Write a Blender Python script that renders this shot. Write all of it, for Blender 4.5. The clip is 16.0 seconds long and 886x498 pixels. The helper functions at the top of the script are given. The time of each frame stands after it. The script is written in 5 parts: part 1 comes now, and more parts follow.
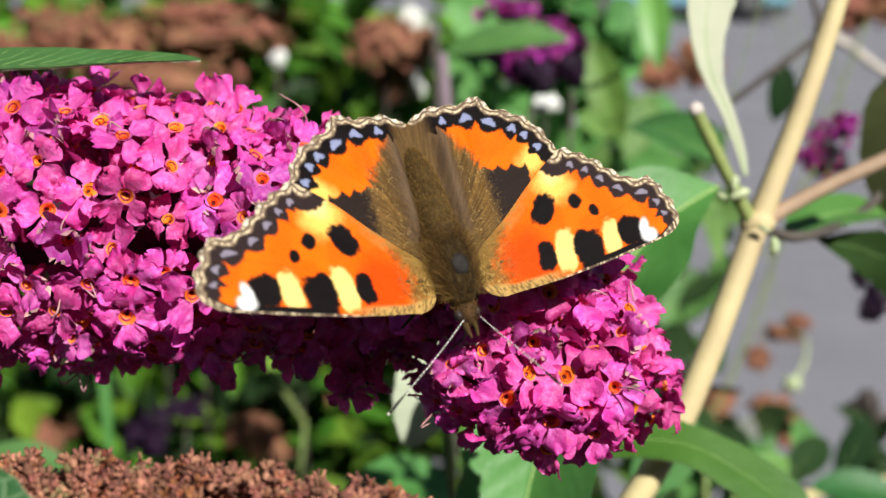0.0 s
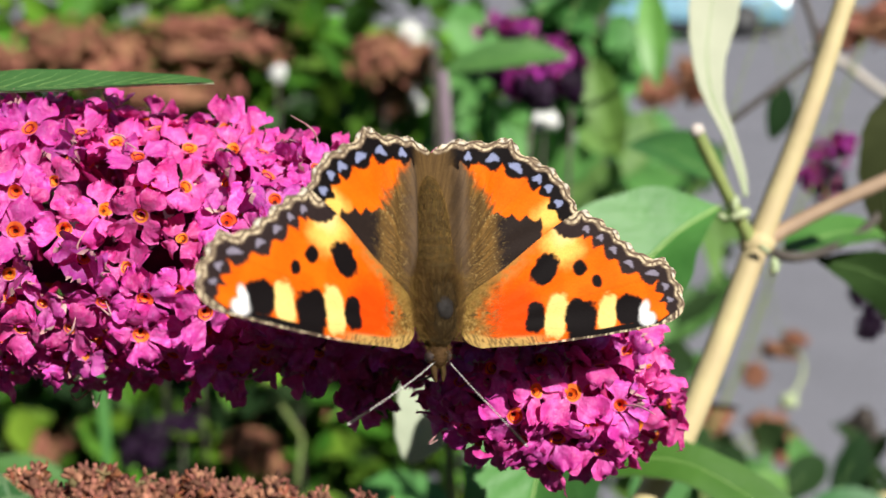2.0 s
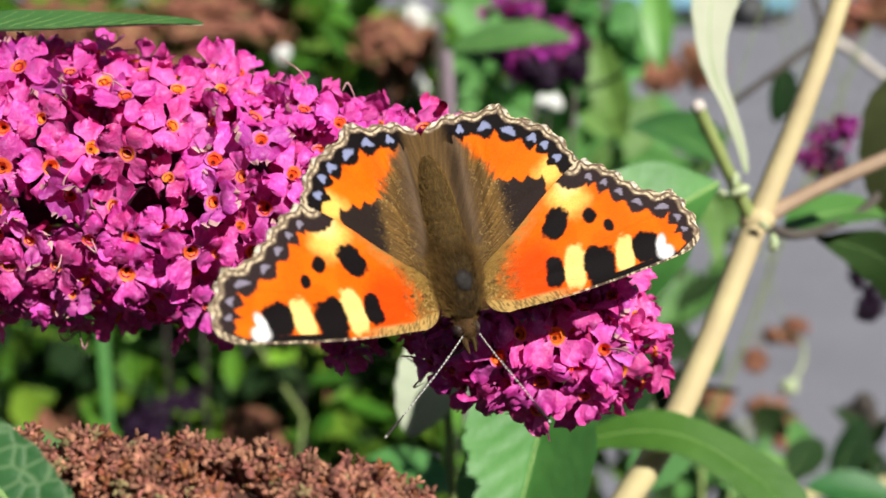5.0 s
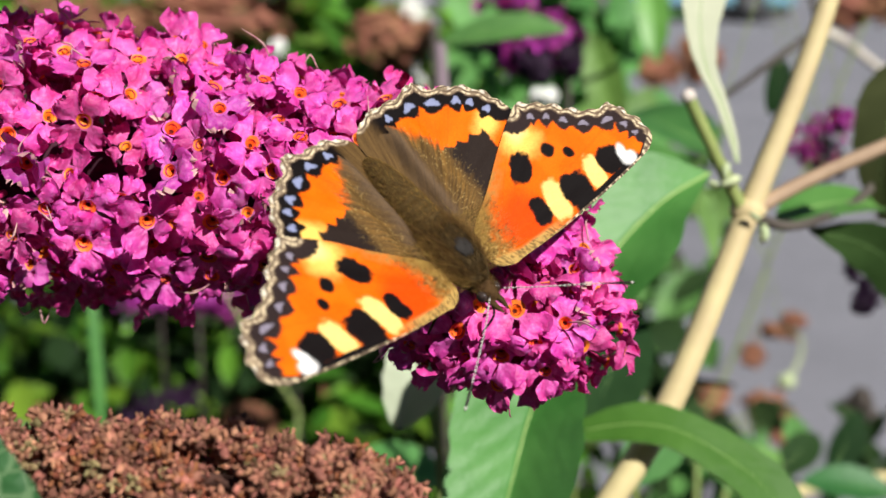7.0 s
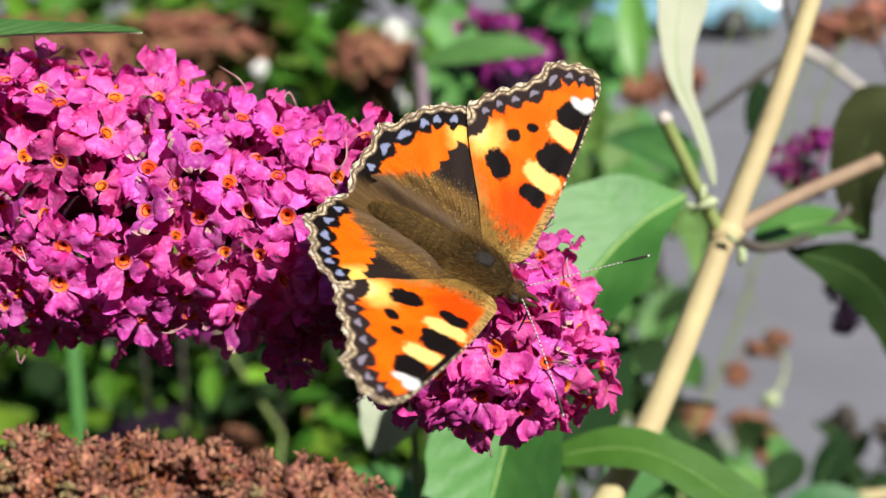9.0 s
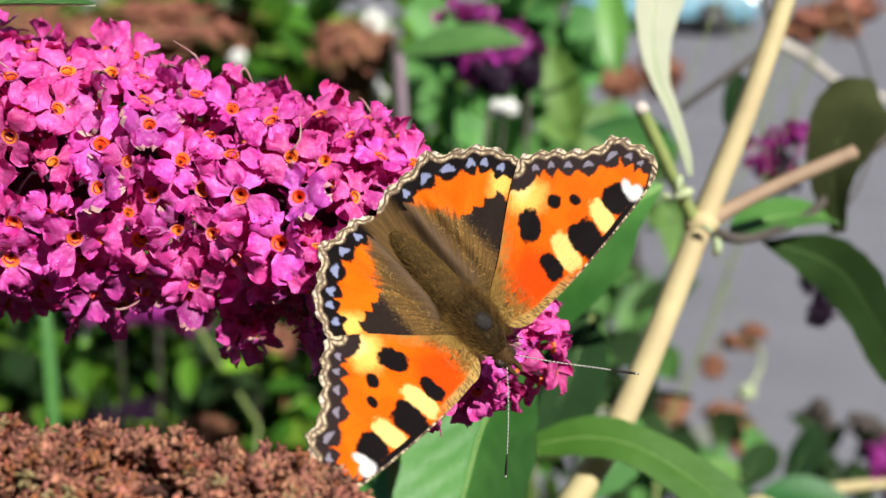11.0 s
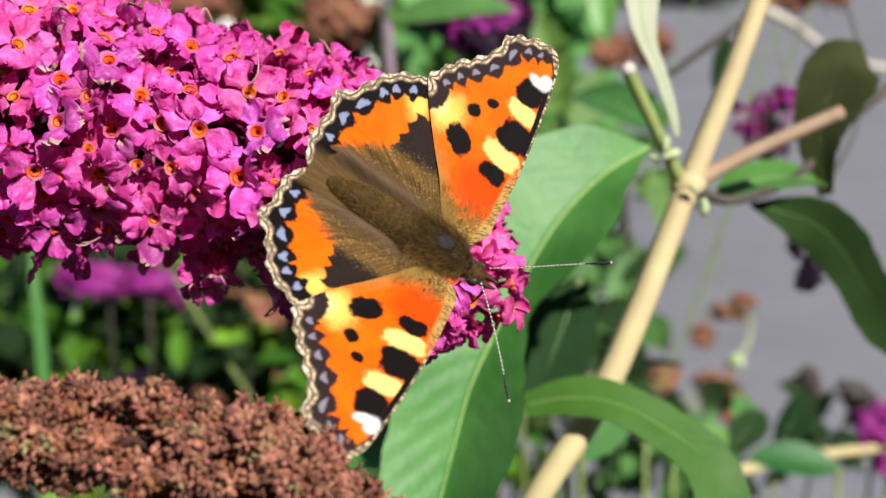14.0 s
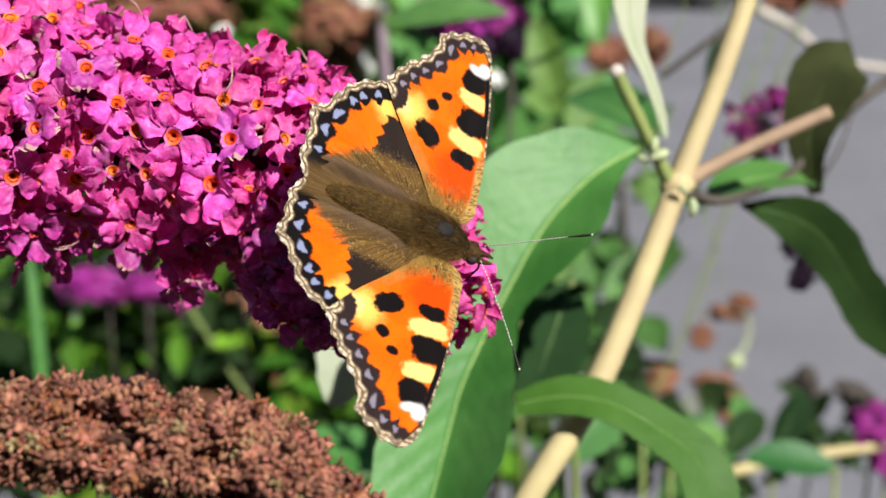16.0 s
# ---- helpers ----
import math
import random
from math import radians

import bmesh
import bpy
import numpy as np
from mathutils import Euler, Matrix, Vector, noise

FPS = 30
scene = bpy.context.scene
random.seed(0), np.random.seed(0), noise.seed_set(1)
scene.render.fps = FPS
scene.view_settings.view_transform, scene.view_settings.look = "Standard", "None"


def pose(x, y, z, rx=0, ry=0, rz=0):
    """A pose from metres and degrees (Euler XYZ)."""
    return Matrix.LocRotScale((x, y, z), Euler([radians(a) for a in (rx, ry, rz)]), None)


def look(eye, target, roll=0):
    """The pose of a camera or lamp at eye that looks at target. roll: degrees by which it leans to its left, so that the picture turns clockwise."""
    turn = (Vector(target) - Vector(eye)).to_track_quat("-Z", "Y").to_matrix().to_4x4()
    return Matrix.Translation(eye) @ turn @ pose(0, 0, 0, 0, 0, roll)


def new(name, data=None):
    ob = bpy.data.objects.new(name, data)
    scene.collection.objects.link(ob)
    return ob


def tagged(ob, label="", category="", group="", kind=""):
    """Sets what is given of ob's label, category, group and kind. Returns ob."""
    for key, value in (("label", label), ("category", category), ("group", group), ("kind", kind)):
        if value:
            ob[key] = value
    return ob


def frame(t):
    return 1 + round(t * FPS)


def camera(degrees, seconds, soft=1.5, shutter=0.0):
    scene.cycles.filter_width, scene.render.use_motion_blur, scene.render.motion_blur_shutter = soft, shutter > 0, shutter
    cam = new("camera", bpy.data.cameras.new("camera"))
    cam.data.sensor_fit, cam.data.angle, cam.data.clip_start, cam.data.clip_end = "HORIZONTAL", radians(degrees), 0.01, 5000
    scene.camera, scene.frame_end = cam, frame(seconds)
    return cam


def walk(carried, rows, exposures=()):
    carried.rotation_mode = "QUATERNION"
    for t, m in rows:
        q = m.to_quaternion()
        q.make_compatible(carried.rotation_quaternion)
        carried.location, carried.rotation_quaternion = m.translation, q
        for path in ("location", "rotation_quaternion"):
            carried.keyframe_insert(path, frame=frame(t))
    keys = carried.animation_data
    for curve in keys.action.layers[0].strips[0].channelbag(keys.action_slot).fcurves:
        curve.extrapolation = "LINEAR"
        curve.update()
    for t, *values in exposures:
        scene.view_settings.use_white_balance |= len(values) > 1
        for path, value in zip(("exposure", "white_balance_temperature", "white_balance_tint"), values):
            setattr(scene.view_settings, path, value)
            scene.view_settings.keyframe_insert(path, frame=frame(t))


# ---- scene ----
VIEW = pose(0, 0, 1.4, 75, 0, 0)   # tilted frame of the flower spray: x right, y up its face, z out of it
MM = 0.001

# seconds, then place in millimetres and turn in degrees, in the tilted frame VIEW
EYE_ROWS = [
    (0, 0.09, 0.03, -0.43, -0.01, -0.01, 0),
    (0.5, 0.61, 0.52, -1.05, 0.33, -0.07, 0.03),
    (1, -0.47, 0.17, 0.92, 0.42, -0.17, 0.36),
    (1.5, -1.75, 0.07, 1.69, 0.42, 0.06, 0.41),
    (2, -1.1, 0.81, 1.03, 0.68, -0.21, 0.36),
    (2.5, -1.33, 0.03, 2.2, 0.67, -0.15, 0.52),
    (3, -1.18, -0.54, 1.61, 0.46, -0.05, 0.51),
    (3.5, -0.96, -0.62, 1.66, 0.15, -0.11, 0.71),
    (4, -1.66, -1.24, 2.7, 0.19, 0, 0.75),
    (6.5, 1.2, -2.11, 0.98, -0.32, -0.23, 1.03),
    (7, 1.47, -2.39, 0.15, -0.2, -0.07, 0.86),
    (7.5, 2.25, -2.12, 0.02, -0.28, -0.32, 0.67),
    (8, 2.5, -1.9, 0.84, -0.19, -0.44, 0.62),
    (8.5, 2.65, -2.55, -1.24, -0.43, -0.38, 0.48),
    (9, 3.19, -1.5, -0.8, 0.75, -0.74, 0.53),
    (11.5, 3.77, -2.73, -1.55, 0, -1.98, 0.71),
    (12, 4.15, -4.01, -1.79, -0.94, -2.21, 0.45),
    (12.5, 5.44, -4.4, -1.86, -1, -2.61, 0.47),
    (13, 5.34, -4.54, -1.74, -1.03, -2.75, 0.51),
    (13.5, 4.6, -4.14, -1.41, -0.93, -2.61, 0.55),
    (14, 4.45, -4.36, -1.26, -0.88, -2.22, 0.55),
    (14.5, 5.83, -4.46, -0.15, -0.84, -2.61, 0.32),
    (15, 5.07, -4.63, 0.27, -0.83, -2.19, 0.36),
    (15.5, 5.8, -4.22, 0.74, -0.7, -2.37, 0.27),
    (16, 6.12, -4.67, 0.78, -0.69, -2.17, 0.13),
]
PANICLE_ROWS = [
    (0, 0.09, 0.01, -127.38, 0.14, -0.14, 0),
    (0.5, 0.5, -0.1, -128.82, 0.45, -0.61, -0.06),
    (1, -0.43, 0.82, -127.88, 0.89, -0.58, 0.39),
    (1.5, -0.04, 0.89, -126.66, 0.05, 0.04, 0.29),
    (2, 0.34, 0.15, -128.32, 0.11, -0.2, 0.19),
    (2.5, -0.74, 0.45, -127.03, 1.1, -0.73, 0.32),
    (3, -0.42, 0.92, -127.08, 0.55, -0.02, 0.11),
    (3.5, -0.69, 1.09, -127.08, 0, -0.2, -0.03),
    (4, -0.16, 1.76, -126.47, 0.46, -0.31, -0.03),
    (6.5, -3.62, 3.95, -127.56, -0.86, -1.63, -0.08),
    (7, -3.63, 4.59, -127.48, -1.17, -1.47, -0.36),
    (7.5, -4.98, 4.21, -127.61, -1.54, -1.99, -0.27),
    (8, -4.53, 4.81, -127.53, -1.83, -2.01, -0.15),
    (8.5, -2.67, 5.1, -127.51, -1.31, -1.87, -0.57),
    (9, -2.68, 3.29, -127.34, -1.22, -1.83, -0.45),
    (11.5, -5.77, 4.29, -128.21, 1.26, -1.51, -1.14),
    (12, -6.58, 6.06, -128.08, -1, -2.71, -1.47),
    (12.5, -7.42, 6.09, -128.87, -0.43, -1.66, -1.5),
    (13, -8.1, 6.26, -129.85, 0.07, -1.57, -1.46),
    (13.5, -8.16, 6.38, -130.54, 0.71, -0.98, -1.33),
    (14, -8.05, 6.16, -129.94, -0.41, -1.55, -1.31),
    (14.5, -9.15, 5.66, -129.87, -0.74, -2.05, -1.92),
    (15, -9.06, 5.38, -130.07, -0.66, -2.3, -1.73),
    (15.5, -9.43, 5.13, -130.3, -0.52, -2.49, -1.98),
    (16, -9.62, 5.69, -129.77, -0.26, -2.75, -2.13),
]
DRY_ROWS = [
    (0, 0, 0, 0),
    (0.5, 0.74, 0.39, 0.04),
    (1, -0.51, -0.09, 0),
    (1.5, -1.25, -0.04, 0.08),
    (2, -0.55, 0.34, 0.05),
    (2.5, -1.19, -0.28, 0.08),
    (3, -1.03, -0.21, 0.02),
    (3.5, -1.09, -0.14, 0.07),
    (4, -1.56, -0.36, 0.05),
    (6.5, -1.35, 0.28, 0),
    (7, -1.09, 0.65, 0.03),
    (7.5, -1.15, 0.99, -0.32),
    (8, -0.91, 1.25, -0.33),
    (8.5, -0.29, 1.57, -0.58),
    (9, -0.08, 1.69, -0.49),
    (11.5, -0.9, 1.38, -0.37),
    (12, -1.06, 1.37, -0.43),
    (12.5, -0.83, 1.4, -0.51),
    (13, -1.07, 1.48, -0.55),
    (13.5, -1.22, 1.35, -0.48),
    (14, -1.3, 1.24, -0.49),
    (14.5, -1.4, 1.36, -0.48),
    (15, -1.51, 0.94, -0.49),
    (15.5, -1.4, 1.18, -0.48),
    (16, -1.61, 1.3, -0.48),
]
# the last four: lift of the two wings, sweep of the two forewings, in degrees
BUTTERFLY_ROWS = [
    (0, 0.22, -0.13, -114.87, -12.92, 28.01, 12.99, 7.9, 6.88, 1.21, -5.95),
    (0.5, 0.34, -0.6, -115.15, -11.42, 25.95, 11.56, 11.95, 9.82, -0.31, -5.22),
    (1, -1.08, 0.55, -119.65, -14.37, 18.57, 6.42, 11.78, 10.17, -0.09, -6.15),
    (1.5, -1.03, 0.35, -116.76, -9.93, 19.07, 6.92, 12.28, 11.15, 2.32, -6.64),
    (2, -1.59, -1.69, -112.45, -6.42, 27.75, 0.48, 14.76, 13.27, -0.09, -5.68),
    (2.5, -2.24, -1.63, -113.18, -6.05, 24.89, -2.47, 13.58, 11.46, -0.89, -6.11),
    (3, -1.05, -2.12, -113.58, -9.48, 24.5, 5.72, 14.71, 13.17, -0.55, -5.75),
    (3.5, -0.88, -2.89, -112.56, -6.74, 25.84, 12.39, 14.78, 13.95, -0.45, -8.3),
    (4, -0.36, -3.21, -109.96, -7.01, 26.74, 7.78, 14.34, 12.54, -3.26, -6.49),
    (6.5, 0.79, -2.52, -118.17, -5.64, 27.05, 30.18, 12.43, 11.36, -4.69, -4.72),
    (7, 1.35, -2.09, -111.57, -10.25, 35.5, 38.09, 11.68, 10.88, -1.96, -10.71),
    (7.5, 1.33, -1.59, -118.63, -11.88, 32.08, 40.7, 14.61, 14.18, -3.94, -5.41),
    (8, 4.04, -2, -120.16, -4.92, 33.12, 47.41, 17.82, 17.63, -3.22, -5.22),
    (8.5, 6.38, 0.97, -119.5, -7.94, 40.51, 58.5, 13.11, 13.22, -4.22, -5.03),
    (9, 6.53, -1.03, -119.98, -5.63, 37.02, 56.5, 21.4, 21.25, -2.86, -3.17),
    (11.5, 9.97, -8.01, -123.16, 4.1, 24.06, 42.64, 17.47, 18.23, -4.66, -4.45),
    (12, 8.89, -6.62, -121.21, 8.52, 26.38, 45.37, 13.34, 12.86, -4.02, -4.62),
    (12.5, 7.19, -6.91, -115.78, 4.69, 31.83, 49.09, 16.54, 16.03, -3.53, -10.35),
    (13, 7.4, -5.27, -118.33, 2.11, 32.68, 57.61, 11.47, 10.51, -4.66, -4.58),
    (13.5, 6.62, -5.11, -119.17, 7.47, 27.79, 59.1, 13.2, 13.05, -4.61, -3.98),
    (14, 6.64, -5.16, -118.01, 6.57, 30.39, 61.6, 12.81, 12.22, -4.18, -4.15),
    (14.5, 6.65, -4.77, -116.76, 6.53, 33, 75.33, 18.32, 17.26, -3.73, -9.1),
    (15, 7.85, -2.95, -119.26, 7.88, 41.05, 82.52, 9.16, 5.48, -3.59, -4.3),
    (15.5, 7.65, -4.56, -122.58, 18.81, 32.18, 80.6, 10.33, 7.64, -1.56, -3.25),
    (16, 8.14, -4.13, -122.72, 20.19, 32.88, 78.04, 9.2, 6.71, -1.02, -3.27),
]

def mm_pose(x, y, z, rx=0, ry=0, rz=0):
    return VIEW @ pose(x * MM, y * MM, z * MM, rx, ry, rz)


cam = camera(42, 16.0, soft=1.5)
cam.data.dof.use_dof = True
cam.data.dof.focus_distance = 0.122
cam.data.dof.aperture_fstop = 26
walk(cam, [(r[0], mm_pose(*r[1:])) for r in EYE_ROWS])

# ---- light ----
SUN_WAY = Vector((0.39, -0.64, 0.66)).normalized()
world = bpy.data.worlds.new("sky")
scene.world = world
world.use_nodes = True
sky = world.node_tree.nodes.new("ShaderNodeTexSky")
sky.sky_type, sky.sun_disc = "NISHITA", False
sky.air_density, sky.dust_density = 0.7, 0.4
sky.sun_elevation = math.asin(SUN_WAY.z)
sky.sun_rotation = math.atan2(SUN_WAY.x, SUN_WAY.y)
back = world.node_tree.nodes["Background"]
back.inputs["Strength"].default_value = 0.05
world.node_tree.links.new(sky.outputs[0], back.inputs["Color"])
sun = new("sun", bpy.data.lights.new("sun", "SUN"))
sun.data.energy, sun.data.angle, sun.data.color = 5.0, radians(0.53), (1.0, 0.965, 0.91)
sun.matrix_world = look(SUN_WAY * 20, (0, 0, 0))
scene.view_settings.exposure = 0.33


# ---- materials ----
class Nodes:
    """A material and a few short ways to add nodes to it."""

    def __init__(self, name, rough=0.6, spec=0.3):
        self.mat = bpy.data.materials.new(name)
        self.mat.use_nodes = True
        self.tree = self.mat.node_tree
        self.bsdf = self.tree.nodes["Principled BSDF"]
        self.bsdf.inputs["Roughness"].default_value = rough
        self.bsdf.inputs["Specular IOR Level"].default_value = spec

    def add(self, kind, **values):
        n = self.tree.nodes.new(kind)
        for key, value in values.items():
            n.inputs[key.replace("_", " ")].default_value = value
        return n

    def link(self, a, b):
        self.tree.links.new(a, b)

    def noise(self, scale, detail=4.0, rough=0.6):
        co = self.add("ShaderNodeTexCoord")
        n = self.add("ShaderNodeTexNoise", Scale=scale, Detail=detail, Roughness=rough)
        self.link(co.outputs["Object"], n.inputs["Vector"])
        return n.outputs["Fac"]

    def ramp(self, fac, *stops):
        n = self.add("ShaderNodeValToRGB")
        while len(n.color_ramp.elements) < len(stops):
            n.color_ramp.elements.new(0.5)
        for e, (p, c) in zip(n.color_ramp.elements, stops):
            e.position, e.color = p, (*c, 1)
        self.link(fac, n.inputs["Fac"])
        return n.outputs["Color"]

    def mix(self, fac, a, b, blend="MIX"):
        n = self.add("ShaderNodeMix")
        n.data_type, n.blend_type = "RGBA", blend
        for value, socket in ((fac, n.inputs[0]), (a, n.inputs[6]), (b, n.inputs[7])):
            if isinstance(value, (int, float)):
                socket.default_value = value
            elif isinstance(value, tuple):
                socket.default_value = (*value, 1)
            else:
                self.link(value, socket)
        return n.outputs[2]

    def bump(self, height, strength, distance):
        n = self.add("ShaderNodeBump", Strength=strength, Distance=distance)
        self.link(height, n.inputs["Height"])
        self.link(n.outputs["Normal"], self.bsdf.inputs["Normal"])

    def vary(self, color, amount=0.2, hue=0.02, island=False):
        """Colour that differs a little from piece to piece."""
        src = self.add("ShaderNodeNewGeometry").outputs["Random Per Island"] if island else self.add("ShaderNodeObjectInfo").outputs["Random"]
        hsv = self.add("ShaderNodeHueSaturation")
        for out, lo, hi in (("Value", 1 - amount, 1 + amount), ("Hue", 0.5 - hue, 0.5 + hue)):
            m = self.add("ShaderNodeMapRange")
            m.inputs["To Min"].default_value, m.inputs["To Max"].default_value = lo, hi
            if out == "Hue":
                w = self.add("ShaderNodeTexWhiteNoise")
                w.noise_dimensions = "1D"
                self.link(src, w.inputs["W"])
                self.link(w.outputs["Value"], m.inputs["Value"])
            else:
                self.link(src, m.inputs["Value"])
            self.link(m.outputs[0], hsv.inputs[out])
        if isinstance(color, tuple):
            hsv.inputs["Color"].default_value = (*color, 1)
        else:
            self.link(color, hsv.inputs["Color"])
        return hsv.outputs["Color"]

    def done(self, color, through_light=0.0):
        if isinstance(color, tuple):
            self.bsdf.inputs["Base Color"].default_value = (*color, 1)
        else:
            self.link(color, self.bsdf.inputs["Base Color"])
        if through_light:
            t = self.add("ShaderNodeBsdfTranslucent")
            if isinstance(color, tuple):
                t.inputs["Color"].default_value = (*color, 1)
            else:
                self.link(color, t.inputs["Color"])
            m = self.add("ShaderNodeMixShader", Fac=through_light)
            self.link(self.bsdf.outputs[0], m.inputs[1])
            self.link(t.outputs[0], m.inputs[2])
            self.link(m.outputs[0], self.tree.nodes["Material Output"].inputs["Surface"])
        return self.mat


def leaf_material(name, light, dark, rough=0.45, scale=60, island=False, pale=0.25, spec=0.28):
    n = Nodes(name, rough, spec)
    c = n.ramp(n.noise(scale, 5), (0.3, dark), (0.7, light))
    c = n.vary(c, pale, 0.025, island)
    n.bump(n.noise(scale * 8, 3), 0.25, 0.0006)
    return n.done(c, 0.22)


def plain(name, light, dark, scale, rough=0.6, bump=0.3, depth=0.0005, through_light=0.0, island=False, vary=0.15, spec=0.3):
    n = Nodes(name, rough, spec)
    f = n.noise(scale, 5)
    c = n.vary(n.ramp(f, (0.3, dark), (0.7, light)), vary, 0.015, island)
    n.bump(n.noise(scale * 3, 4), bump, depth)
    return n.done(c, through_light)


def petal_material(name, light, dark, edge):
    n = Nodes(name, 0.33, 0.42)
    # shading and highlights put into the petal colour: crimson blotches, then pale speckles
    c = n.ramp(n.noise(300, 4, 0.65), (0.30, dark), (0.62, light))
    c = n.mix(n.ramp(n.noise(1100, 3, 0.7), (0.50, (0, 0, 0)), (0.76, (0.6, 0.6, 0.6))), c, edge)
    far = n.add("ShaderNodeVectorMath")
    far.operation = "LENGTH"
    n.link(n.add("ShaderNodeTexCoord").outputs["Object"], far.inputs[0])
    near = n.add("ShaderNodeMapRange")
    for key, value in (("From Min", 0.0012), ("From Max", 0.0030), ("To Min", 0.14), ("To Max", 0.0)):
        near.inputs[key].default_value = value
    n.link(far.outputs["Value"], near.inputs["Value"])
    c = n.mix(near.outputs[0], c, (0.96, 0.42, 0.74))
    c = n.vary(c, 0.24, 0.018)
    n.bump(n.noise(1000, 4, 0.7), 0.7, 0.0005)
    n.done(c)
    t = n.add("ShaderNodeBsdfTranslucent", Color=(0.85, 0.05, 0.38, 1))
    m = n.add("ShaderNodeMixShader", Fac=0.22)
    for a, s in ((n.bsdf.outputs[0], m.inputs[1]), (t.outputs[0], m.inputs[2]), (m.outputs[0], n.tree.nodes["Material Output"].inputs["Surface"])):
        n.link(a, s)
    return n.mat


PETAL = petal_material("petal_magenta", (0.88, 0.095, 0.51), (0.58, 0.014, 0.20), (0.92, 0.34, 0.74))
PETAL_OLD = petal_material("petal_fading", (0.58, 0.08, 0.46), (0.40, 0.03, 0.24), (0.58, 0.28, 0.50))
PETAL_EDGE = plain("petal_withered_edge", (0.62, 0.40, 0.36), (0.42, 0.15, 0.20), 500, 0.7)
THROAT = plain("flower_throat_orange", (0.95, 0.25, 0.025), (0.85, 0.13, 0.03), 900, 0.5)
THROAT_RED = plain("flower_throat_red", (0.85, 0.17, 0.012), (0.62, 0.08, 0.01), 900, 0.5)
# shade down the flower tube, put into the colour of the innermost rings
THROAT_HOLE_SHADE = plain("flower_throat_hole_shade", (0.16, 0.02, 0.01), (0.05, 0.008, 0.01), 900, 0.6)
TUBE = plain("flower_tube", (0.48, 0.018, 0.17), (0.28, 0.012, 0.10), 700, 0.6)
# shade between the florets put into the stalk's near-black maroon
CORE_SHADED = plain("panicle_stalk_shaded", (0.06, 0.012, 0.025), (0.025, 0.006, 0.012), 500, 0.7)
LEAF = leaf_material("leaf_green", (0.110, 0.270, 0.062), (0.060, 0.185, 0.034), 0.45, spec=0.34)
LEAF_BACK = leaf_material("leaf_underside", (0.57, 0.61, 0.45), (0.46, 0.51, 0.36), 0.7)
# two dark leaf tones with the shade on the leaves put into the colour
LEAF_DARK_SHADED = leaf_material("leaf_dark_green_shaded", (0.030, 0.062, 0.020), (0.016, 0.038, 0.012), 0.7, spec=0.08)
LEAF_OLIVE_SHADED = leaf_material("leaf_olive_shaded", (0.055, 0.072, 0.026), (0.032, 0.045, 0.016), 0.7, spec=0.08)
LEAF_GREEN_DEEP = leaf_material("leaf_deep_green", (0.055, 0.17, 0.05), (0.03, 0.105, 0.026), 0.45)
LEAF_DROOP = leaf_material("leaf_dull_green", (0.065, 0.115, 0.032), (0.036, 0.070, 0.018), 0.65, spec=0.12)
LEAF_BRIGHT = leaf_material("leaf_bright_green", (0.20, 0.42, 0.09), (0.11, 0.27, 0.045), 0.4, spec=0.4)
LEAF_FRESH = leaf_material("leaf_fresh_green", (0.105, 0.270, 0.040), (0.060, 0.185, 0.024), 0.5, spec=0.16)
LEAF_GREY = leaf_material("leaf_grey_green", (0.16, 0.34, 0.085), (0.08, 0.20, 0.05), 0.55)
net = Nodes("leaf_net_veined", 0.5, 0.3)
cells = net.add("ShaderNodeTexVoronoi", Scale=620)
cells.feature = "DISTANCE_TO_EDGE"
net.link(net.add("ShaderNodeTexCoord").outputs["Object"], cells.inputs["Vector"])
c = net.ramp(net.noise(120, 4), (0.3, (0.022, 0.085, 0.026)), (0.7, (0.05, 0.15, 0.045)))
c = net.mix(net.ramp(cells.outputs["Distance"], (0.0, (0.4, 0.4, 0.4)), (0.12, (0, 0, 0))), c, (0.30, 0.42, 0.22))
net.bump(cells.outputs["Distance"], 0.6, 0.0006)
LEAF_NET = net.done(c, 0.15)
FOLIAGE = leaf_material("foliage", (0.18, 0.38, 0.03), (0.02, 0.065, 0.009), 0.5, 7, True, 0.6)
VEIN = plain("leaf_vein", (0.32, 0.46, 0.16), (0.22, 0.36, 0.10), 300, 0.5)
BARK = plain("stem_cream", (0.74, 0.63, 0.32), (0.58, 0.43, 0.25), 55, 0.6, 0.4)
BARK_PINK = plain("stem_tan", (0.38, 0.28, 0.17), (0.25, 0.18, 0.11), 110, 0.65, 0.4)
BARK_PALE = plain("stem_pale", (0.66, 0.60, 0.52), (0.52, 0.46, 0.40), 110, 0.7, 0.4)
BARK_GREEN = plain("stem_green", (0.26, 0.32, 0.10), (0.16, 0.22, 0.06), 110, 0.6, 0.4)
BARK_MAUVE = plain("stem_mauve", (0.34, 0.26, 0.30), (0.22, 0.16, 0.19), 110, 0.7, 0.4)
BARK_DARK = plain("stem_dark", (0.10, 0.085, 0.07), (0.05, 0.04, 0.035), 110, 0.7, 0.4)
DRY = plain("dry_capsule", (0.50, 0.235, 0.15), (0.12, 0.036, 0.024), 400, 0.75, 0.5, vary=0.55, island=False)
DRY_ALL = plain("dry_capsules", (0.46, 0.205, 0.13), (0.09, 0.026, 0.018), 400, 0.75, 0.5, vary=0.6, island=True)
DRY_OLIVE = plain("dry_capsule_olive", (0.38, 0.29, 0.14), (0.12, 0.09, 0.035), 400, 0.75, 0.5, vary=0.4, island=True)
DRY_RUST = plain("dry_capsule_rust", (0.40, 0.15, 0.07), (0.12, 0.03, 0.012), 400, 0.75, 0.5, vary=0.4, island=True)
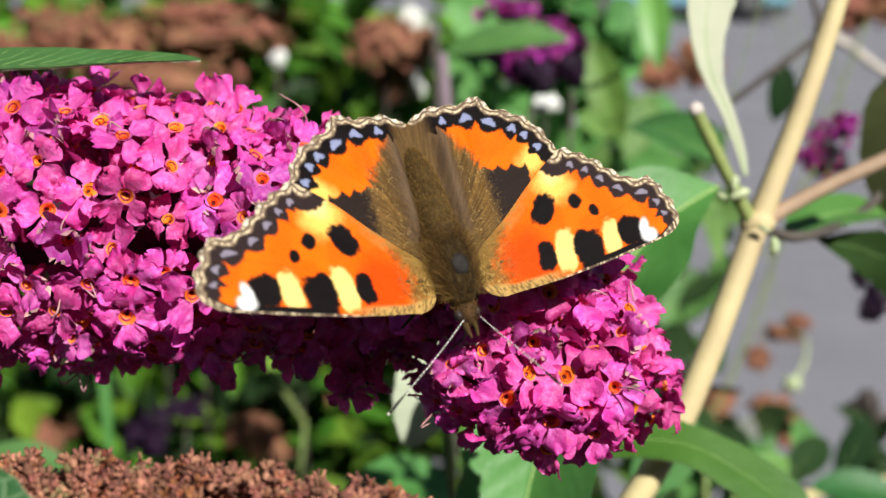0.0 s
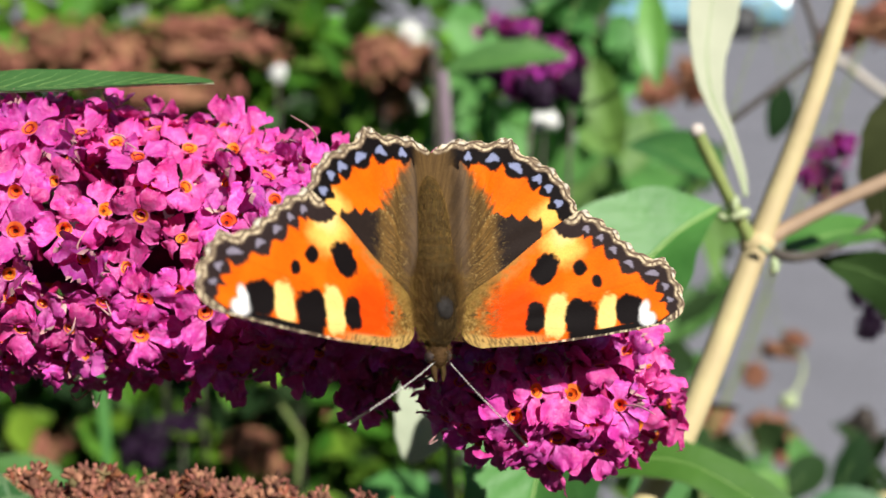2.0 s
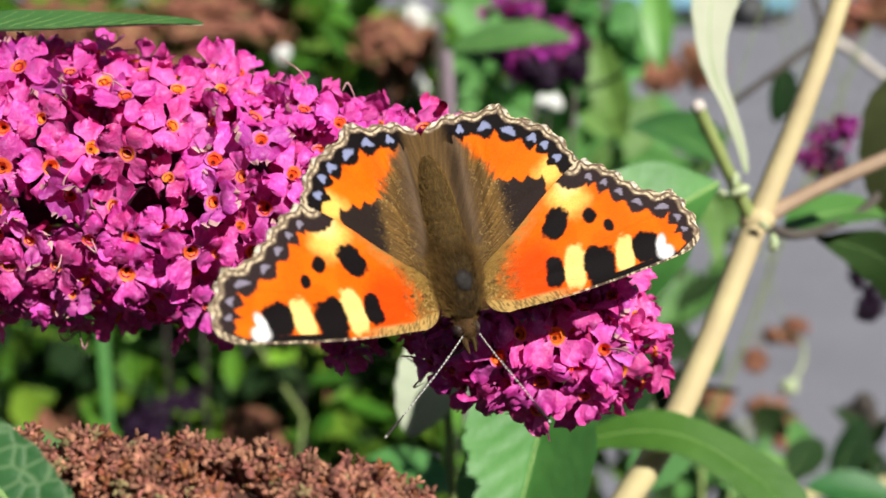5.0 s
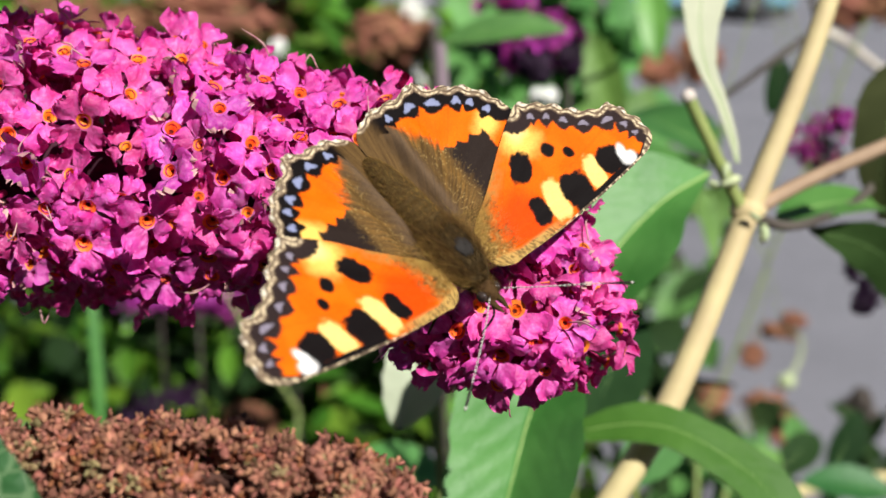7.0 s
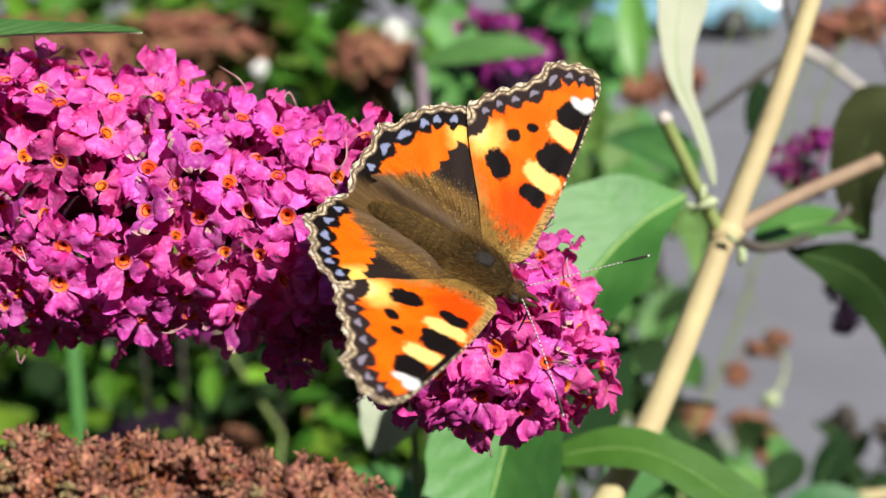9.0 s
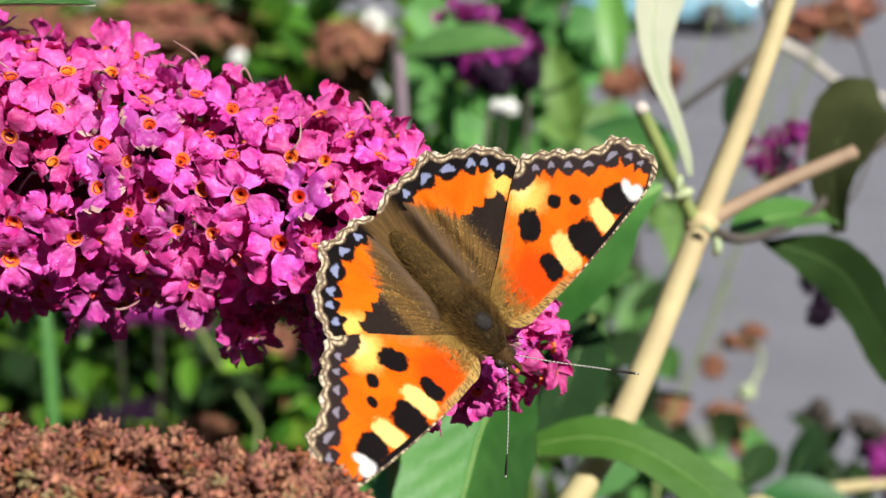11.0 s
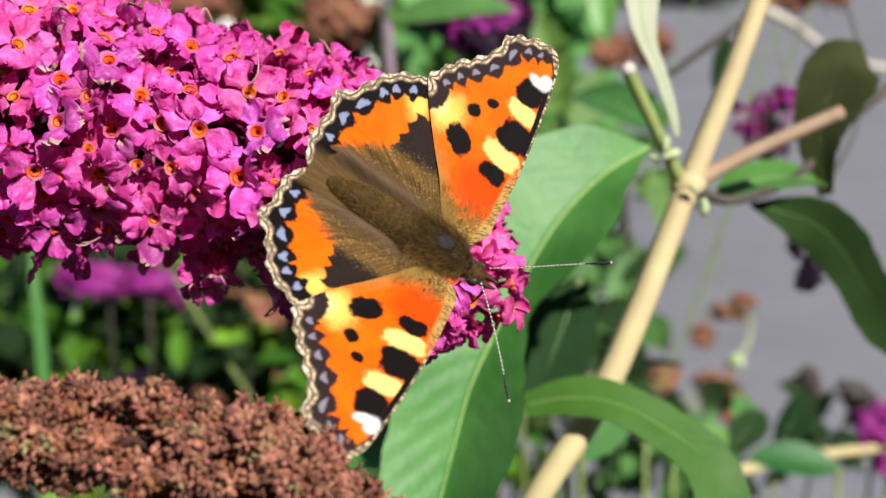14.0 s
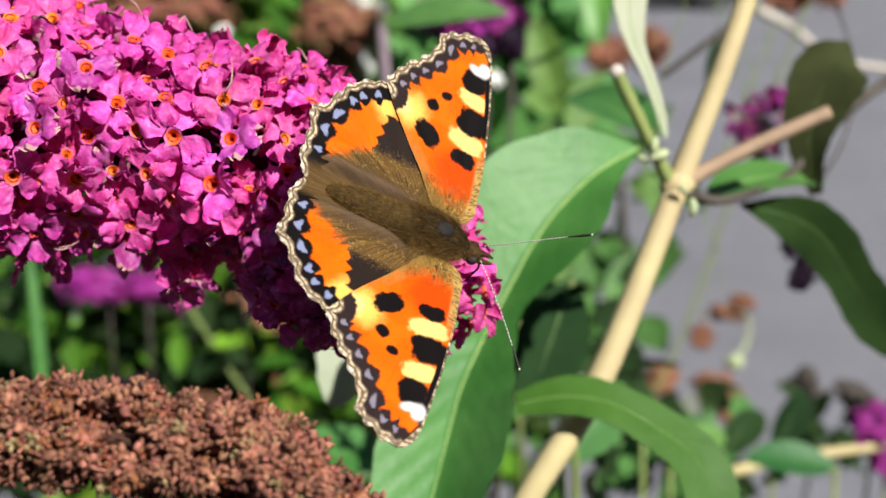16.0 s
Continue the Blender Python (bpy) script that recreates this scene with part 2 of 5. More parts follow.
DRY_FAR = plain("dry_flower_far", (0.36, 0.165, 0.095), (0.19, 0.075, 0.045), 60, 0.85, 0.5, 0.002, vary=0.35, island=True)
WHITE = plain("white_petal", (0.86, 0.86, 0.82), (0.74, 0.75, 0.68), 200, 0.5, island=True)
YELLOW = plain("yellow_petal", (0.80, 0.60, 0.12), (0.60, 0.40, 0.08), 200, 0.5, island=True)
PURPLE_FAR = plain("purple_flowers", (0.52, 0.05, 0.38), (0.20, 0.012, 0.16), 90, 0.5, 0.4, 0.001, 0.2, True, 0.4)
# near-black copy of the purple: shade on the flowers put into the colour
PURPLE_SHADED = plain("purple_flowers_shaded", (0.022, 0.003, 0.026), (0.010, 0.002, 0.012), 90, 0.6, 0.4, 0.001, 0.1, True, 0.4)
BUD = plain("pale_bud", (0.56, 0.62, 0.36), (0.36, 0.42, 0.22), 300, 0.6)


# ---- mesh helpers ----
def mesh(name, verts, faces, mats, index=None, smooth=True):
    me = bpy.data.meshes.new(name)
    me.from_pydata([tuple(v) for v in verts], [], [tuple(f) for f in faces])
    for m in mats if isinstance(mats, (list, tuple)) else [mats]:
        me.materials.append(m)
    if index is not None:
        me.polygons.foreach_set("material_index", np.asarray(index, dtype=np.int32))
    if smooth:
        me.polygons.foreach_set("use_smooth", np.ones(len(me.polygons), dtype=bool))
    me.update()
    return me


def part(name, me, parent, label="", place=None):
    ob = new(name, me)
    ob.parent = parent
    if place is not None:
        ob.matrix_basis = place
    return tagged(ob, label=label)


def thing(name, place, label, category, group="", kind="", me=None):
    ob = new(name, me)
    ob.matrix_world = place
    return tagged(ob, label, category, group, kind)


def V(*p):
    """A point given in millimetres, in metres."""
    return Vector(p) * MM


def joined(pieces):
    """Several (verts, faces) as one."""
    vs, fs, n = [], [], 0
    for v, f in pieces:
        vs.append(np.asarray(v, dtype=float))
        fs += [tuple(i + n for i in q) for q in f]
        n += len(v)
    return np.concatenate(vs), fs


def spline(points, n):
    """n points on a smooth curve through the given ones."""
    p = [np.asarray(q, dtype=float) for q in points]
    p = [2 * p[0] - p[1]] + p + [2 * p[-1] - p[-2]]
    out = []
    for u in np.linspace(0, len(p) - 3 - 1e-9, n):
        i, t = int(u), u - int(u)
        a, b, c, d = p[i:i + 4]
        out.append(0.5 * (2 * b + (c - a) * t + (2 * a - 5 * b + 4 * c - d) * t * t + (3 * b - a - 3 * c + d) * t ** 3))
    return np.array(out)


def tube(points, radii, sides=10, n=24, wobble=0.0, seed=0):
    """A closed tapering tube along a smooth curve."""
    rng = np.random.default_rng(seed)
    c = spline(points, n)
    r = np.interp(np.linspace(0, 1, n), np.linspace(0, 1, len(radii)), radii)
    way = np.gradient(c, axis=0)
    way /= np.linalg.norm(way, axis=1)[:, None]
    side = np.cross(way[0], (0.3, 0.2, 0.93))
    vs, fs = [], []
    for i in range(n):
        side = side - way[i] * (side @ way[i])
        side /= np.linalg.norm(side)
        other = np.cross(way[i], side)
        for k in range(sides):
            a = 2 * math.pi * k / sides
            vs.append(c[i] + (math.cos(a) * side + math.sin(a) * other) * r[i] * (1 + wobble * rng.normal()))
    for i in range(n - 1):
        for k in range(sides):
            a, b = i * sides + k, i * sides + (k + 1) % sides
            fs.append((a, b, b + sides, a + sides))
    fs.append(tuple(range(sides))[::-1])
    fs.append(tuple(range((n - 1) * sides, n * sides)))
    return np.array(vs), fs


def blob(rx, ry, rz, rings=8, sides=12, lump=0.0, seed=0):
    rng = np.random.default_rng(seed)
    vs, fs = [(0, 0, -rz)], []
    for i in range(1, rings):
        a = math.pi * i / rings
        for k in range(sides):
            b = 2 * math.pi * k / sides
            s = 1 + lump * rng.normal()
            vs.append((rx * math.sin(a) * math.cos(b) * s, ry * math.sin(a) * math.sin(b) * s, -rz * math.cos(a) * s))
    vs.append((0, 0, rz))
    for k in range(sides):
        fs.append((0, 1 + (k + 1) % sides, 1 + k))
        fs.append((len(vs) - 1, 1 + (rings - 2) * sides + k, 1 + (rings - 2) * sides + (k + 1) % sides))
    for i in range(rings - 2):
        for k in range(sides):
            a, b = 1 + i * sides + k, 1 + i * sides + (k + 1) % sides
            fs.append((a, b, b + sides, a + sides))
    return np.array(vs), fs


def moved(piece, m):
    v, f = piece
    a = np.array(m.to_3x3()) if isinstance(m, Matrix) else m
    return np.asarray(v) @ a.T + np.array(m.translation), f


def aim(place, out, spin=0.0, size=1.0):
    """A pose at place whose z looks along out."""
    q = Vector(out).to_track_quat("Z", "Y").to_matrix().to_4x4()
    return Matrix.Translation(place) @ q @ Matrix.Rotation(spin, 4, "Z") @ Matrix.Scale(size, 4)


def blade(length, width, fold=0.25, curl=0.3, sag=0.0, n=28, m=8, tip=1.0, veins=0.0, wave=0.0, seed=0, widest=0.42):
    """A lance-shaped leaf along y, its face to z: (upper face), (midrib). fold lifts its sides, curl bends it back along its length."""
    rng = np.random.default_rng(seed)
    vs, fs, ph = [], [], rng.uniform(0, 6, 3)
    for i in range(n + 1):
        u = i / n
        w = width / 2 * (max(u, 1e-4) ** 0.75 * (1 - u) ** (0.75 * tip)) / (widest ** 0.75 * (1 - widest) ** (0.75 * tip))
        bend = curl * u * u
        for j in range(-m, m + 1):
            s = j / m
            z = fold * w * abs(s) ** 1.2 + veins * width * 0.012 * math.sin((u * 16 - abs(s) * 2.2) * 2 * math.pi) * abs(s) ** 0.5 * (1 - s * s)
            z += wave * width * 0.06 * math.sin(u * 11 + ph[0] + s) * abs(s)
            x = s * w * (1 + 0.03 * math.sin(u * 40 + ph[1]) * abs(s))
            y = length * (math.sin(bend) / bend if bend > 1e-3 else 1) * u
            vs.append((x + sag * length * u * u, y, z - length * u * (1 - math.cos(bend)) / max(bend, 1e-3)))
    k = 2 * m + 1
    for i in range(n):
        for j in range(k - 1):
            a = i * k + j
            fs.append((a, a + 1, a + k + 1, a + k))
    rib = [Vector(vs[i * k + m]) for i in range(0, n + 1, 2)]
    return np.array(vs), fs, rib


def between(base, end, face):
    """A pose at base whose y runs to end and whose z leans to face; and the length."""
    y = (Vector(end) - Vector(base))
    d = y.length
    y.normalize()
    z = Vector(face)
    z = (z - y * z.dot(y)).normalized()
    x = y.cross(z)
    m = Matrix((x, y, z)).transposed().to_4x4()
    m.translation = base
    return m, d


def side_veins(leaf, grid, n, m, count, radius):
    """Fine raised side veins on a leaf's upper face, from its midrib towards its edge."""
    k = 2 * m + 1
    for c in range(count):
        u0 = 0.06 + 0.82 * c / count
        for side in (-1, 1):
            pts = []
            for q in range(5):
                row = min(n - 1, int((u0 + 0.028 * q) * n))
                pts.append(Vector(grid[row * k + m + side * int(q / 4 * (m - 1))]))
            v, f = tube(pts, [radius, radius * 0.4], 5, 7)
            part("vein", mesh("vein", v, f, VEIN), leaf)


def leaf_parts(parent, base, end, face, width, top=LEAF, under=LEAF_BACK, label="", ribs=0, **shape):
    """One leaf with its two faces, midrib and stalk, under a thing. Points in metres in the thing's space."""
    m, d = between(base, end, face)
    v, f, rib = blade(d, width, **shape)
    thick = 0.00022
    n = len(v)
    both = np.concatenate([v, v - (0, 0, thick)])
    faces = f + [tuple(i + n for i in q[::-1]) for q in f]
    me = mesh("leaf", both, faces, [top, under], [0] * len(f) + [1] * len(f))
    ob = part("leaf", me, parent, label, m)
    rv, rf = tube([p - Vector((0, 0, 0.0001)) for p in rib], [width * 0.012, width * 0.009, width * 0.003], 6, 16)
    part("midrib", mesh("midrib", rv, rf, VEIN), ob)
    if ribs:
        side_veins(ob, v, shape["n"], shape["m"], ribs, width * 0.0055)
    return ob


def curved_leaf(parent, points, face, left, right, top=LEAF, under=LEAF_BACK, label="", fold=0.3, veins=0.6, n=44, m=10, widest=0.42, wave=0.3, seed=0, ribs=0, neck=0.0):
    """A leaf whose midrib follows a smooth curve (millimetres, base first); left and right: widths of its halves in mm."""
    c = spline(points, n + 1) * MM
    way = np.gradient(c, axis=0)
    way /= np.linalg.norm(way, axis=1)[:, None]
    ph = np.random.default_rng(seed).uniform(0, 6, 2)
    vs, fs = [], []
    for i in range(n + 1):
        u = i / n
        w = (max(u, 1e-4) ** 0.7 * (1 - u) ** 0.7) / (widest ** 0.7 * (1 - widest) ** 0.7)
        if neck:
            q = min(1.0, max(0.0, (u - neck) / 0.25))
            w *= 0.07 + 0.93 * q * q * (3 - 2 * q)
        z = np.array(face, dtype=float)
        z -= way[i] * (z @ way[i])
        z /= np.linalg.norm(z)
        x = np.cross(way[i], z)
        for j in range(-m, m + 1):
            s = j / m
            half = (left if s < 0 else right) * MM * min(w, 1.05)
            lift = fold * half * abs(s) ** 1.25 + veins * half * 0.03 * math.sin((u * 15 - abs(s) * 2.4) * 2 * math.pi) * abs(s) ** 0.5 * (1 - s * s)
            lift += wave * half * 0.10 * math.sin(u * 9 + ph[0] + 2 * s) * abs(s)
            vs.append(c[i] + x * half * s * (1 + 0.025 * math.sin(u * 60 + ph[1]) * abs(s)) + z * lift)
    k = 2 * m + 1
    for i in range(n):
        for j in range(k - 1):
            a = i * k + j
            fs.append((a, a + 1, a + k + 1, a + k))
    v = np.array(vs)
    z = np.array(face, dtype=float)
    z /= np.linalg.norm(z)
    both = np.concatenate([v, v - z * 0.00022])
    faces = fs + [tuple(i + len(v) for i in q[::-1]) for q in fs]
    ob = part("leaf", mesh("leaf", both, faces, [top, under], [0] * len(fs) + [1] * len(fs)), parent, label)
    rv, rf = tube(c[:-2:3] + z * 0.00005, [(left + right) * 0.020 * MM, (left + right) * 0.013 * MM, (left + right) * 0.004 * MM], 6, 24)
    part("midrib", mesh("midrib", rv, rf, VEIN), ob)
    if ribs:
        side_veins(ob, v, n, m, ribs, (left + right) * 0.0024 * MM)
    return ob


def profile_leaf(parent, points, face, minus, plus, tilt, top=LEAF, under=LEAF_BACK, label="", n=90, m=12, ripple=0.5, wave=0.2, seed=0, rib=0.5):
    """A leaf whose midrib follows a smooth curve (millimetres, base first). minus, plus: breadth of its two halves along the way, in mm,
    as seen along face; tilt: degrees by which each half rises towards face."""
    c = spline(points, n + 1) * MM
    way = np.gradient(c, axis=0)
    way /= np.linalg.norm(way, axis=1)[:, None]
    u = np.linspace(0, 1, n + 1)
    half = [np.maximum(spline([(k, w) for k, w in enumerate(q)], n + 1)[:, 1], 0.05) * MM for q in (minus, plus)]
    ph = np.random.default_rng(seed).uniform(0, 6, 3)
    vs, fs = [], []
    for i in range(n + 1):
        z = np.array(face, dtype=float)
        z -= way[i] * (z @ way[i])
        z /= np.linalg.norm(z)
        x = np.cross(way[i], z)
        for j in range(-m, m + 1):
            q = abs(j) / m
            w, a = (half[0][i], tilt[0]) if j < 0 else (half[1][i], tilt[1])
            rise = w * math.tan(radians(a)) * q ** 1.15
            rise += ripple * w * 0.03 * math.sin((u[i] * 17 - q * 2.6) * 2 * math.pi) * q ** 0.5 * (1 - q * q)
            rise += wave * w * 0.12 * math.sin(u[i] * 10 + ph[0] + 2 * q) * q
            edge = 1 + 0.02 * math.sin(u[i] * 70 + ph[1]) * q + 0.015 * math.sin(u[i] * 31 + ph[2]) * q
            vs.append(c[i] + x * (w * q * edge * (-1 if j < 0 else 1)) + z * rise)
    k = 2 * m + 1
    for i in range(n):
        for j in range(k - 1):
            a = i * k + j
            fs.append((a, a + 1, a + k + 1, a + k))
    v = np.array(vs)
    z = np.array(face, dtype=float)
    z /= np.linalg.norm(z)
    both = np.concatenate([v, v - z * 0.00022])
    faces = fs + [tuple(i + len(v) for i in q[::-1]) for q in fs]
    ob = part("leaf", mesh("leaf", both, faces, [top, under], [0] * len(fs) + [1] * len(fs)), parent, label)
    rv, rf = tube(c[:-2:3] - z * 0.00004, [rib * MM, rib * 0.8 * MM, rib * 0.2 * MM], 6, 30)
    part("midrib", mesh("midrib", rv, rf, VEIN), ob)
    return ob


# ---- ground and road ----
asphalt = Nodes("asphalt", 0.85, 0.3)
c = asphalt.ramp(asphalt.noise(1.3, 6), (0.3, (0.215, 0.212, 0.235)), (0.7, (0.285, 0.28, 0.31)))
c = asphalt.mix(asphalt.ramp(asphalt.noise(160, 3), (0.35, (0, 0, 0)), (0.6, (1, 1, 1))), asphalt.mix(0.6, c, (0.10, 0.10, 0.10)), c)
asphalt.bump(asphalt.noise(160, 4), 0.6, 0.003)
ASPHALT = asphalt.done(c)
gv, gf = [], []
for i in range(41):
    for j in range(41):
        gx, gy = (np.sign(i - 20) * abs((i - 20) / 20) ** 3 * 400, np.sign(j - 20) * abs((j - 20) / 20) ** 3 * 400)
        gv.append((gx, gy, 0.012 * noise.noise(Vector((gx * 0.4, gy * 0.4, 0)))))
for i in range(40):
    for j in range(40):
        a = i * 41 + j
        gf.append((a, a + 41, a + 42, a + 1))
tagged(new("ground", mesh("ground", gv, gf, ASPHALT)), "sunlit grey asphalt of a road", "road", kind="structure")


# dark ground added out of view, to keep road bounce off the flowers
BOUNCE_CUT = plain("bounce_cut_dark", (0.06, 0.045, 0.033), (0.03, 0.022, 0.017), 14, 0.95, 0.8, 0.02)
bv, bf = [], []
for i in range(25):
    for j in range(19):
        x, y = -6 + 8.6 * i / 24, -3.4 + 5.6 * j / 18
        rim = min(i, 24 - i, j, 18 - j) > 0
        bv.append((x, y, (0.05 + 0.03 * noise.noise(Vector((x * 2, y * 2, 3)))) if rim else -0.03))
for i in range(24):
    for j in range(18):
        a = i * 19 + j
        bf.append((a, a + 19, a + 20, a + 1))
tagged(new("planting_bed", mesh("planting_bed", bv, bf, BOUNCE_CUT)), "unseen dark ground added to cut light bounced off the road", "soil", kind="structure")
# plain wall added behind the camera, out of view, to lessen sky fill
SKY_BLOCK = plain("sky_block_plain", (0.34, 0.30, 0.26), (0.26, 0.23, 0.20), 3, 0.9, 0.5, 0.004)
wx, wv, wf = (-9.0, 7.0), [], []
for x in wx:
    for y in (-3.95, -3.7):
        for z in (-0.1, 4.0):
            wv.append((x, y, z))
wf = [(0, 1, 3, 2), (4, 6, 7, 5), (0, 4, 5, 1), (2, 3, 7, 6), (1, 5, 7, 3), (0, 2, 6, 4)]
tagged(new("wall_south", mesh("wall_south", wv, wf, SKY_BLOCK, smooth=False)), "unseen plain wall added behind the camera to block sky light", "wall", kind="structure")


# ---- the car at the kerb ----
def build_car(place):
    car = thing("car", place, "pale blue parked car on the asphalt", "car")
    paint = Nodes("car_paint", 0.25, 0.5)
    paint.bsdf.inputs["Coat Weight"].default_value = 0.6
    PAINT = paint.done(paint.vary((0.17, 0.38, 0.44), 0.02))
    rubber = plain("tyre_rubber", (0.03, 0.03, 0.03), (0.02, 0.02, 0.02), 60, 0.8)
    metal = plain("wheel_metal", (0.10, 0.10, 0.10), (0.07, 0.07, 0.07), 60, 0.35)
    glass = plain("car_glass", (0.03, 0.04, 0.045), (0.02, 0.03, 0.03), 5, 0.08, 0.0)
    trim = plain("black_trim", (0.03, 0.03, 0.032), (0.02, 0.02, 0.02), 60, 0.6)
    lamp = plain("lamp_red", (0.5, 0.02, 0.02), (0.4, 0.01, 0.01), 60, 0.2)
    side = [(-2.1, 0.32), (-2.12, 0.55), (-2.0, 0.78), (-1.1, 0.92), (-0.5, 1.36), (0.9, 1.42), (1.6, 1.0), (2.02, 0.95), (2.1, 0.6), (2.08, 0.32)]
    vs, fs = [], []
    for y, k in ((-0.82, 0.94), (-0.78, 1.0), (0.78, 1.0), (0.82, 0.94)):
        vs += [(x * (0.98 if k < 1 else 1), y * (1 if z < 0.95 else 0.82), z * (1 if k == 1 else 0.985)) for x, z in side]
    s = len(side)
    for a in range(3):
        for i in range(s):
            j = (i + 1) % s
            fs.append((a * s + i, a * s + j, (a + 1) * s + j, (a + 1) * s + i))
    fs += [tuple(range(s))[::-1], tuple(range(3 * s, 4 * s))]
    part("body", mesh("body", vs, fs, PAINT, smooth=False), car)
    for x in (-1.3, 1.3):
        for y in (-0.74, 0.74):
            v, f = tube([(x, y - 0.1, 0.31), (x, y, 0.31), (x, y + 0.1, 0.31)], [0.29, 0.31, 0.31, 0.29], 24, 5)
            w = part("wheel", mesh("wheel", v, f, rubber), car)
            v, f = tube([(x, y - 0.11, 0.31), (x, y, 0.31), (x, y + 0.11, 0.31)], [0.19, 0.19], 20, 3)
            part("rim", mesh("rim", v, f, metal), w)
    # black box added for the dark band of shade under the body
    v = [(x, y, z) for x in (-2.0, 2.0) for y in (-0.76, 0.76) for z in (0.12, 0.33)]
    part("sill", mesh("sill", v, [(0, 1, 3, 2), (4, 6, 7, 5), (0, 4, 5, 1), (2, 3, 7, 6), (1, 5, 7, 3), (0, 2, 6, 4)], trim, smooth=False), car, "black box standing in for the shade under the car")
    for x0, x1 in ((-0.55, 0.12), (0.2, 1.0)):
        for y in (-0.70, 0.70):
            v = [(x0 - 0.25, y * 1.13, 0.97), (x1 + 0.1, y * 1.13, 0.97), (x1, y * 0.99, 1.3), (x0, y * 0.99, 1.3)]
            v += [(a, b * 1.02, c) for a, b, c in v]
            part("window", mesh("window", v, [(0, 1, 2, 3), (7, 6, 5, 4)], glass, smooth=False), car)
    for x in (-2.1, 2.1):
        v, f = blob(0.07, 0.8, 0.1)
        part("bumper", mesh("bumper", v, f, trim), car, "", Matrix.Translation((x, 0, 0.36)))
        for y in (-0.62, 0.62):
            v, f = blob(0.06, 0.13, 0.1)
            part("lamp", mesh("lamp", v, f, lamp if x > 0 else glass), car, "", Matrix.Translation((x * 0.985, y, 0.72)))
    return car


build_car(pose(4.0, 21.3, 0))


# ---- the flowering spray ----
def floret_mesh(seed, cup, old=False):
    """A tubular flower with four broad rounded ruffled lobes that overlap, opening to z, about 7 mm across."""
    rng = np.random.default_rng(seed)
    vs, fs, idx = [], [], []
    rows, cols = 9, 10
    for lobe in range(4):
        a0 = lobe * math.pi / 2 + rng.normal(0, 0.10)
        length, wide = rng.uniform(2.6, 3.4) * MM, rng.uniform(1.65, 2.15) * MM
        bend, tip = cup + rng.normal(0, 0.30) * (1.8 if old else 1), rng.normal(-0.8, 0.75)
        hollow, twist = rng.normal(0.0, 0.45), rng.normal(0, 0.28)
        ph, waves = rng.uniform(0, 6.28, 6), rng.uniform(0.8, 1.7, 4) * (1.5 if old else 1)
        lift = (0.16 * (lobe % 2) + 0.05 * lobe) * MM
        first = len(vs)
        x, z, turn = 0.98 * MM, 0.02 * MM, bend
        for r in range(rows + 1):
            t = r / rows
            turn = bend + (tip - bend * 0.4) * t * t
            if r:
                x += length / rows * math.cos(turn)
                z += length / rows * math.sin(turn)
            half = wide * (0.36 + 0.64 * math.sin(math.pi / 2 * min(1, t * 1.45)) ** 1.3) * math.sqrt(max(0.0, 1 - max(0, t - 0.55) ** 2 / 0.24))
            for k in range(cols + 1):
                s = 2 * k / cols - 1
                y = half * s * (1 + 0.07 * math.sin(11 * t + ph[2] + 2 * k // cols) * abs(s))
                rim = max(abs(s), t) ** 3
                h = hollow * half * s * s * t + twist * y * t
                h += (0.20 * waves[0] * math.sin(3.0 * s + 3.5 * t + ph[0]) * t + 0.26 * waves[1] * math.sin(6.5 * s - 3 * t + ph[1]) * rim + 0.17 * waves[2] * math.sin(11 * s + 9 * t + ph[2]) * rim + 0.06 * waves[3] * math.sin(15 * t + 4 * s + ph[3]) * t) * MM
                nick = 1 + (0.06 * math.sin(8 * s + ph[4]) + 0.05 * math.sin(15 * s + ph[5])) * t * t
                px, pz = x * nick - h * math.sin(turn) * 0.6, z + h * math.cos(turn) + lift * t
                vs.append((px * math.cos(a0) - y * math.sin(a0), px * math.sin(a0) + y * math.cos(a0), pz))
        for r in range(rows):
            for k in range(cols):
                q = first + r * (cols + 1) + k
                fs.append((q, q + 1, q + cols + 2, q + cols + 1))
                idx.append(4 if old and r == rows - 1 else 0)
    # throat: petal rim, orange ring, red wall, inside coloured dark for the hole's shade
    ring0 = len(vs)
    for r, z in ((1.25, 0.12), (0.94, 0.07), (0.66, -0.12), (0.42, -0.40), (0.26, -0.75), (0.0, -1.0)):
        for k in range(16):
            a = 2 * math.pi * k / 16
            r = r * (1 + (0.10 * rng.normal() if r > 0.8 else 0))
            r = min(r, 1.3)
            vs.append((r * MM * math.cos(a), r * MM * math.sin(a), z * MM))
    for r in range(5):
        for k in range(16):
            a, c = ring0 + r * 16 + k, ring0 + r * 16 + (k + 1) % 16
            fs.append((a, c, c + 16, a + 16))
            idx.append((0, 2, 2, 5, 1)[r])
    tv, tf = tube([(0, 0, 0), (0, 0, -1.5 * MM), (0.2 * MM, 0, -3.5 * MM), (0.3 * MM, 0.1 * MM, -5.5 * MM)], [0.6 * MM, 0.45 * MM, 0.45 * MM, 0.55 * MM], 8, 5)
    tf = tf[:-2]
    off = len(vs)
    fs += [tuple(i + off for i in q) for q in tf]
    idx += [3] * len(tf)
    return np.concatenate([np.array(vs), tv]), fs, idx, [PETAL_OLD if old else PETAL, THROAT_HOLE_SHADE, THROAT, TUBE, PETAL_EDGE, THROAT_RED]


